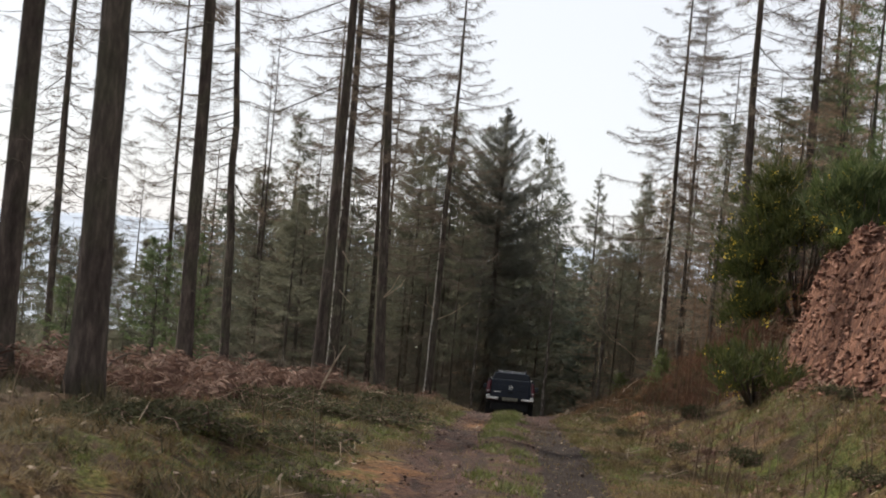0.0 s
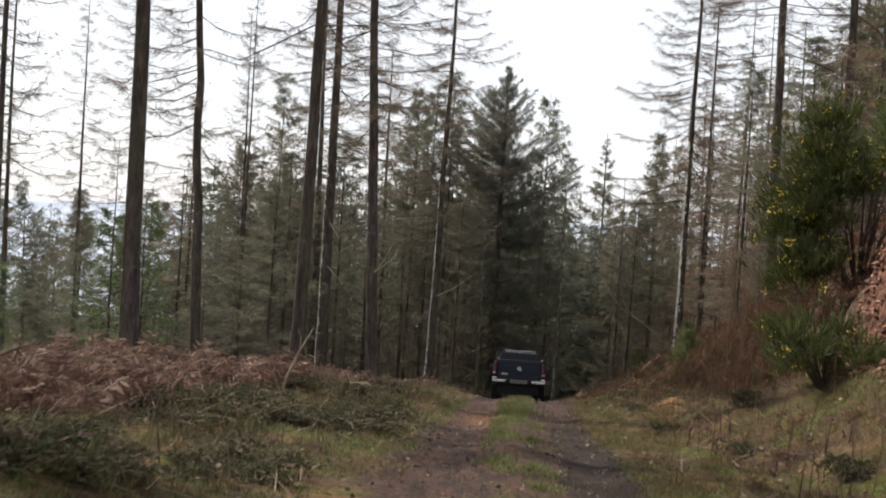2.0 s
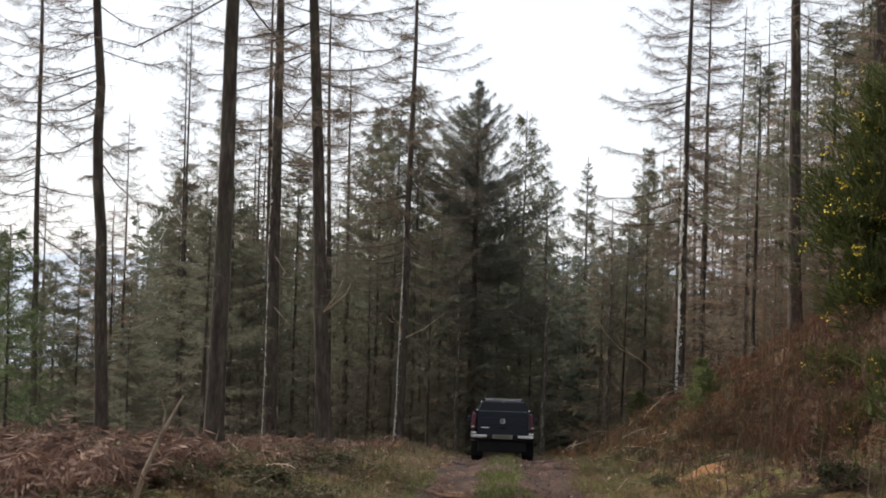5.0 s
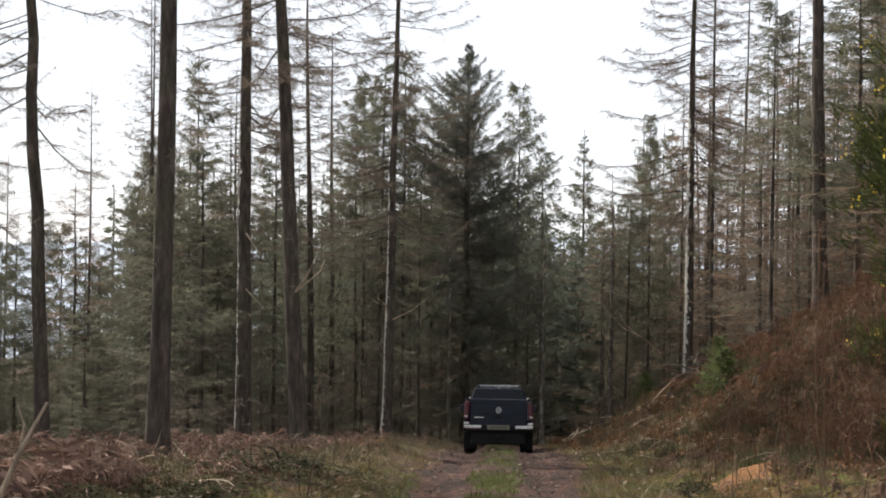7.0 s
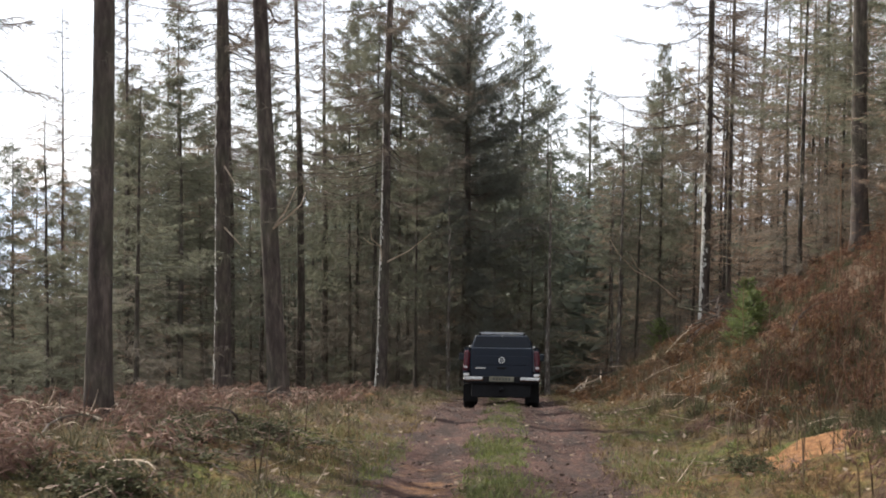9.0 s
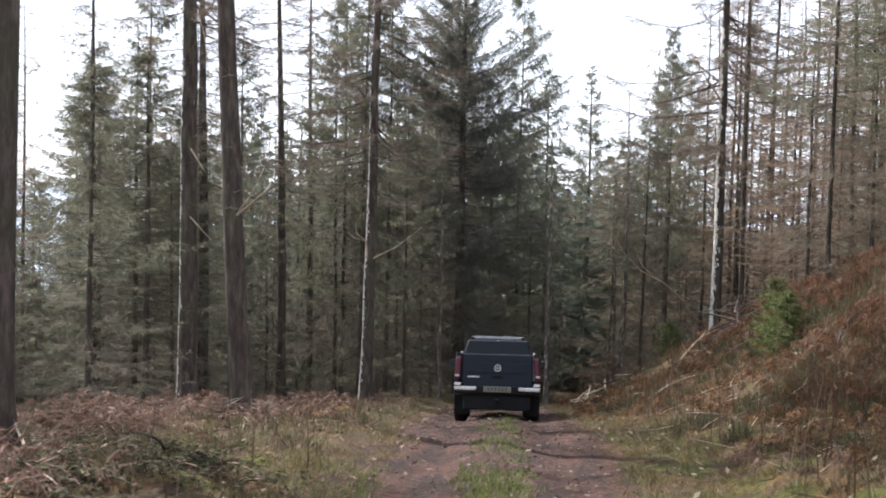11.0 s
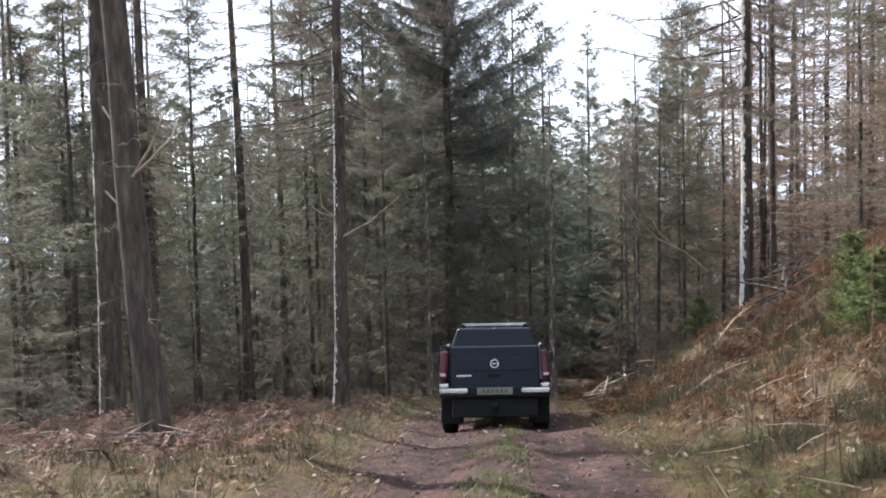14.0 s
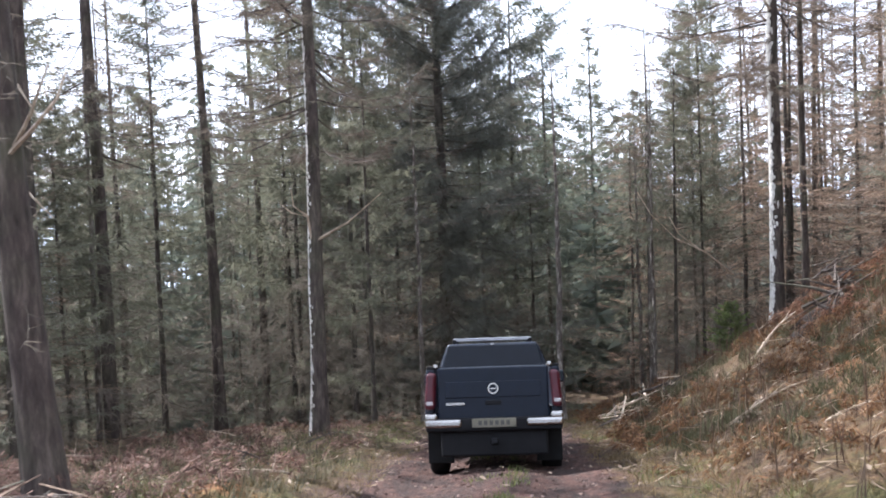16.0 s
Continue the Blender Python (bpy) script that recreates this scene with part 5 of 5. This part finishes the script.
for (x, y, u), z in zip(spots, heights(spots)):
    s = rng.uniform(0.02, 0.09) if abs(u) > 5 else rng.uniform(0.012, 0.04)
    c = Vector((x, y, z + 0.2 * s))
    b = len(g.v)
    for d in ((1, 0, 0), (-0.7, 0.8, 0), (-0.6, -0.9, 0.1), (0, 0.1, 0.7), (0.1, 0, -0.6)):
        g.v.append(tuple(c + (Vector(d) + rvec(rng, 0.35)) * s))
    g.f += [(b, b + 1, b + 3), (b + 1, b + 2, b + 3), (b + 2, b, b + 3), (b + 1, b, b + 4), (b + 2, b + 1, b + 4), (b, b + 2, b + 4)]
o = part_of(ground, "rubble", g.mesh("rubble", SHARD))
tagged(o, "broken red shale rubble on the bank", kind="stuff")
g = Geo()
spots = list(near_points(rng, 3600, -1.6, 1.6, 7, 56))
for (x, y, u), z in zip(spots, heights(spots)):
    s = rng.uniform(0.01, 0.035)
    c = Vector((x, y, z + 0.1 * s))
    b = len(g.v)
    for d in ((1, 0, 0), (-0.7, 0.8, 0), (-0.6, -0.9, 0.05), (0, 0.1, 0.5), (0.1, 0, -0.4)):
        g.v.append(tuple(c + (Vector(d) + rvec(rng, 0.35)) * s))
    g.f += [(b, b + 1, b + 3), (b + 1, b + 2, b + 3), (b + 2, b, b + 3), (b + 1, b, b + 4), (b + 2, b + 1, b + 4), (b, b + 2, b + 4)]
tagged(part_of(ground, "clods", g.mesh("clods", CLOD)), "small stones and clods of earth on the track", kind="stuff")

# ---- the dark blue pickup on the track ----
def box_mesh(name, size, mat, bevel=0.02, seg=2, shape=None):
    bm = bmesh.new()
    bmesh.ops.create_cube(bm, size=1.0)
    for v in bm.verts:
        v.co = Vector((v.co.x * size[0], v.co.y * size[1], v.co.z * size[2]))
        if shape:
            v.co = shape(v.co)
    if bevel:
        bmesh.ops.bevel(bm, geom=list(bm.edges), offset=bevel, segments=seg, profile=0.5, affect="EDGES", clamp_overlap=True)
    me = bpy.data.meshes.new(name)
    bm.to_mesh(me)
    bm.free()
    me.materials.append(mat)
    return me


def simple(name, colour, rough, metal=0.0, coat=0.0):
    m = Nodes(name, rough)
    m.color(m.ramp(m.noise(6.0, 5.0), (0.35, tuple(c * 0.85 for c in colour)), (0.7, tuple(min(1, c * 1.12) for c in colour))))
    m.bsdf.inputs["Metallic"].default_value = metal
    m.bsdf.inputs["Coat Weight"].default_value = coat
    return m.mat


PAINT = simple("dark blue car paint", (0.004, 0.008, 0.017), 0.4, 0.0, 0.0)
CHROME = simple("chrome", (0.33, 0.32, 0.30), 0.25, 1.0)
RUBBER = simple("black rubber", (0.014, 0.014, 0.014), 0.85)
PLASTIC = simple("black plastic", (0.012, 0.012, 0.013), 0.7)
GLASS_DARK = simple("tinted glass", (0.004, 0.006, 0.01), 0.15, 0.0, 0.0)
LAMP_RED = simple("red lamp lens", (0.055, 0.002, 0.008), 0.35, 0.0, 0.0)
LAMP_WHITE = simple("white lamp lens and glint", (0.35, 0.33, 0.32), 0.2, 0.0, 0.5)
PLATE_MARK = simple("plate lettering", (0.06, 0.058, 0.05), 0.5)
PLATE_YELLOW = simple("yellow plate", (0.15, 0.14, 0.10), 0.45)
GLASS_DARK.node_tree.nodes["Principled BSDF"].inputs["Specular IOR Level"].default_value = 0.15
PAINT.node_tree.nodes["Principled BSDF"].inputs["Specular IOR Level"].default_value = 0.25
ALLOY = simple("alloy", (0.34, 0.34, 0.35), 0.4, 1.0)


def pickup():
    ob = empty("pickup_truck", "dark blue double cab pickup truck standing on the muddy track", "truck")

    def add(name, mesh, at, parent=None, label="", turn=None):
        o = new(name, mesh)
        o.parent = parent or ob
        o.matrix_local = Matrix.Translation(at) @ (turn or Matrix.Identity(4))
        return tagged(o, label) if label else o

    W = 1.90
    # load bed: floor, two sides, bulkhead; the rear face stands at y = 0, the nose at y = 5.2
    add("bed_floor", box_mesh("bed floor", (1.7, 1.7, 0.06), PLASTIC, 0.01), (0, 0.95, 0.92))
    for s in (-1, 1):
        add("bed_side", box_mesh("bed side", (0.14, 1.75, 0.76), PAINT, 0.045, 3, lambda c: Vector((c.x - s * 0.03 * (c.z > 0), c.y, c.z))), (s * (W / 2 - 0.07), 0.92, 1.12), None)
        add("bed_rail", box_mesh("bed rail", (0.13, 1.72, 0.05), PLASTIC, 0.015), (s * (W / 2 - 0.105), 0.92, 1.505))
        add("rail_end", box_mesh("rail end", (0.06, 0.05, 0.05), CHROME, 0.012), (s * 0.78, 0.03, 1.53), None, "bright chrome end cap")
    gate = add("tailgate", box_mesh("tailgate", (1.52, 0.09, 0.72), PAINT, 0.03, 3), (0, 0.03, 1.15))
    crease = add("tailgate_panel", box_mesh("tailgate panel", (1.30, 0.02, 0.22), PAINT, 0.008), (0, -0.05, 0.05), gate)
    add("handle", box_mesh("gate handle", (0.22, 0.03, 0.06), PLASTIC, 0.01), (0, -0.055, -0.13), gate)
    # round plain badge and a bar of unreadable lettering
    bm = bmesh.new()
    bmesh.ops.create_cone(bm, cap_ends=True, segments=28, radius1=0.085, radius2=0.075, depth=0.02)
    me = bpy.data.meshes.new("badge")
    bm.to_mesh(me)
    bm.free()
    me.materials.append(CHROME)
    add("badge", me, (0, -0.068, 0.06), gate, "round chrome badge", pose(0, 0, 0, 90))
    bm = bmesh.new()
    bmesh.ops.create_cone(bm, cap_ends=True, segments=24, radius1=0.055, radius2=0.055, depth=0.01)
    me = bpy.data.meshes.new("badge field")
    bm.to_mesh(me)
    bm.free()
    me.materials.append(PAINT)
    add("badge_field", me, (0, -0.076, 0.06), gate, "dark field of the badge", pose(0, 0, 0, 90))
    add("badge_bar", box_mesh("badge bar", (0.09, 0.008, 0.02), CHROME, 0.002), (0, -0.08, 0.06), gate)
    add("lettering", box_mesh("lettering bar", (0.26, 0.01, 0.035), CHROME, 0.004), (-0.52, -0.052, -0.14), gate, "chrome bar of lettering")
    for s in (-1, 1):
        lamp = add("tail_light", box_mesh("tail light", (0.14, 0.14, 0.50), LAMP_RED, 0.045, 3, lambda c: Vector((c.x - s * 0.035 * (c.z > 0), c.y + 0.02 * (c.z > 0), c.z))), (s * 0.875, 0.03, 1.19), None, "tall dark red tail light")
        # white strip low in the lamp, put there for the sun's glint
        add("reversing_lens", box_mesh("lamp glint", (0.10, 0.02, 0.05), LAMP_WHITE, 0.01), (0, -0.068, -0.16), lamp)
    # bumper with two stepped chrome corners, a dark middle and the plate
    add("bumper", box_mesh("bumper bar", (1.86, 0.16, 0.18), PLASTIC, 0.03, 3), (0, -0.02, 0.73))
    for s in (-1, 1):
        corner = add("bumper_corner", box_mesh("bumper corner", (0.50, 0.18, 0.11), CHROME, 0.035, 3), (s * 0.69, -0.045, 0.75), None, "chrome bumper corner")
        add("corner_step", box_mesh("corner step", (0.17, 0.16, 0.10), CHROME, 0.035, 3), (s * 0.165, 0.005, 0.085), corner)
    plate = add("number_plate", box_mesh("plate", (0.60, 0.015, 0.12), PLATE_YELLOW, 0.006), (0, -0.115, 0.75), None, "dull yellow number plate")
    for i in range(6):
        add("plate_bar", box_mesh("plate bar", (0.045, 0.006, 0.06), PLATE_MARK, 0.0), (-0.19 + 0.076 * i, -0.009, 0), plate)
    add("brake_light", box_mesh("brake light", (0.05, 0.02, 0.03), LAMP_WHITE, 0.006), (0, 1.60, 1.855), None, "small high brake light")
    # black box added to fill in the shaded underside below the bumper
    add("valance", box_mesh("valance", (1.46, 0.14, 0.36), PLASTIC, 0.03, 2), (0, 0.06, 0.48))
    add("tow_bar", box_mesh("tow bar", (0.10, 0.25, 0.08), PLASTIC, 0.02), (0, -0.09, 0.5))
    # cab, bonnet and lower body
    add("lower_body", box_mesh("lower body", (W - 0.06, 3.4, 0.62), PAINT, 0.08, 3), (0, 3.5, 0.92))
    add("bonnet", box_mesh("bonnet", (W - 0.16, 1.5, 0.22), PAINT, 0.08, 3, lambda c: Vector((c.x, c.y, c.z - 0.08 * (c.y > 0)))), (0, 4.35, 1.26))

    def cab_shape(c):
        k = 1 if c.z > 0 else 0
        return Vector((c.x * (1 - 0.25 * k), c.y * (1 - 0.22 * k) - 0.16 * k + (0.25 * k if c.y < 0 else 0) * 0, c.z))

    add("cab", box_mesh("cab", (W - 0.08, 2.3, 0.64), PAINT, 0.05, 3, cab_shape), (0, 2.75, 1.55))

    def rear_glass(c):
        return Vector((c.x * (1 - 0.1 * (c.z > 0)), c.y + 0.105 * (c.z > 0), c.z))

    add("rear_window", box_mesh("rear window", (1.50, 0.02, 0.34), GLASS_DARK, 0.006, 1, rear_glass), (0, 1.535, 1.665), None, "dark tinted rear window")
    for s in (-1, 1):
        def side_glass(c, s=s):
            return Vector((c.x - s * 0.135 * (c.z > 0), c.y * (1 - 0.22 * (c.z > 0)) - 0.1 * (c.z > 0), c.z))
        add("side_window", box_mesh("side window", (0.02, 1.8, 0.40), GLASS_DARK, 0.006, 1, side_glass), (s * 0.875, 2.75, 1.55))
        mir = add("door_mirror", box_mesh("door mirror", (0.2, 0.10, 0.2), PAINT, 0.04, 3), (s * 1.06, 3.35, 1.33))
        add("mirror_glass", box_mesh("mirror glass", (0.16, 0.01, 0.16), GLASS_DARK, 0.004), (0, -0.055, 0), mir)
    add("roof_bar", box_mesh("roof bar", (1.20, 0.05, 0.026), ALLOY, 0.012), (0, 1.98, 1.945), None, "bright bar across the roof")
    add("roof_bar", box_mesh("roof bar", (1.20, 0.05, 0.026), ALLOY, 0.012), (0, 2.9, 1.945), None, "bright bar across the roof")
    for s in (-1, 1):
        for y in (1.98, 2.9):
            add("bar_foot", box_mesh("bar foot", (0.06, 0.1, 0.09), PLASTIC, 0.012), (s * 0.58, y, 1.895))
    # chassis, axle and wheels
    add("chassis", box_mesh("chassis", (0.9, 4.4, 0.16), PLASTIC, 0.03), (0, 2.6, 0.56))
    add("rear_axle", box_mesh("rear axle", (1.45, 0.16, 0.16), PLASTIC, 0.05, 3), (0, 1.0, 0.39))
    add("exhaust", box_mesh("exhaust", (0.07, 0.5, 0.07), PLASTIC, 0.03, 3), (0.55, 0.35, 0.38))
    tyre, rim = Geo(), Geo()
    prof = [(0.235, -0.11), (0.33, -0.125), (0.375, -0.10), (0.39, -0.05), (0.39, 0.05), (0.375, 0.10), (0.33, 0.125), (0.235, 0.11)]
    n = 32
    for r, w in prof:
        for j in range(n):
            q = 2 * math.pi * j / n
            rr = r + (0.008 if r > 0.38 and j % 2 else 0)
            tyre.v.append((w, math.cos(q) * rr, math.sin(q) * rr))
    for k in range(len(prof)):
        for j in range(n):
            a, b = k * n + j, k * n + (j + 1) % n
            c, d = ((k + 1) % len(prof)) * n + (j + 1) % n, ((k + 1) % len(prof)) * n + j
            tyre.f.append((a, b, c, d))
    rim.tube([(-0.08, 0, 0), (0.075, 0, 0)], [0.24, 0.24], 24)
    for j in range(5):
        q = 2 * math.pi * j / 5
        rim.tube([(0.085, 0, 0), (0.1, math.cos(q) * 0.2, math.sin(q) * 0.2)], [0.045, 0.03], 5)
    tm, rm = tyre.mesh("tyre", RUBBER, True), rim.mesh("rim", ALLOY)
    for s in (-1, 1):
        for y in (1.0, 4.1):
            wheel = new("wheel")
            wheel.parent = ob
            wheel.matrix_local = Matrix.Translation((s * 0.80, y, 0.385)) @ pose(0, 0, 0, 0, 0, 0 if s > 0 else 180) @ Matrix.Diagonal((1.12, 1, 1, 1))
            o = new("tyre", tm)
            o.parent = wheel
            o = new("rim", rm)
            o.parent = wheel
            add("wheel_arch", box_mesh("wheel arch", (0.10, 0.95, 0.14), PLASTIC, 0.04, 3), (s * 0.915, y, 0.82))
            if y < 2:
                add("mud_flap", box_mesh("mud flap", (0.36, 0.02, 0.44), RUBBER, 0.005), (s * 0.76, y - 0.5, 0.40))
    return ob


truck = pickup()
ty = 45.3
y0, y1 = ty + 1.0, ty + 4.1
x0, x1 = float(centre(y0)), float(centre(y1))
z0, z1 = (min(ground_z(x0 - 0.8, y0), ground_z(x0 + 0.8, y0)), min(ground_z(x1 - 0.8, y1), ground_z(x1 + 0.8, y1)))
tilt = math.degrees(math.atan2(z1 - z0, 3.1))
head = -math.degrees(math.atan2(x1 - x0, 3.1))
truck.matrix_basis = Matrix.Translation((x0, y0, z0)) @ pose(0, 0, 0, tilt, 0, head) @ Matrix.Translation((0, -1.0, 0))
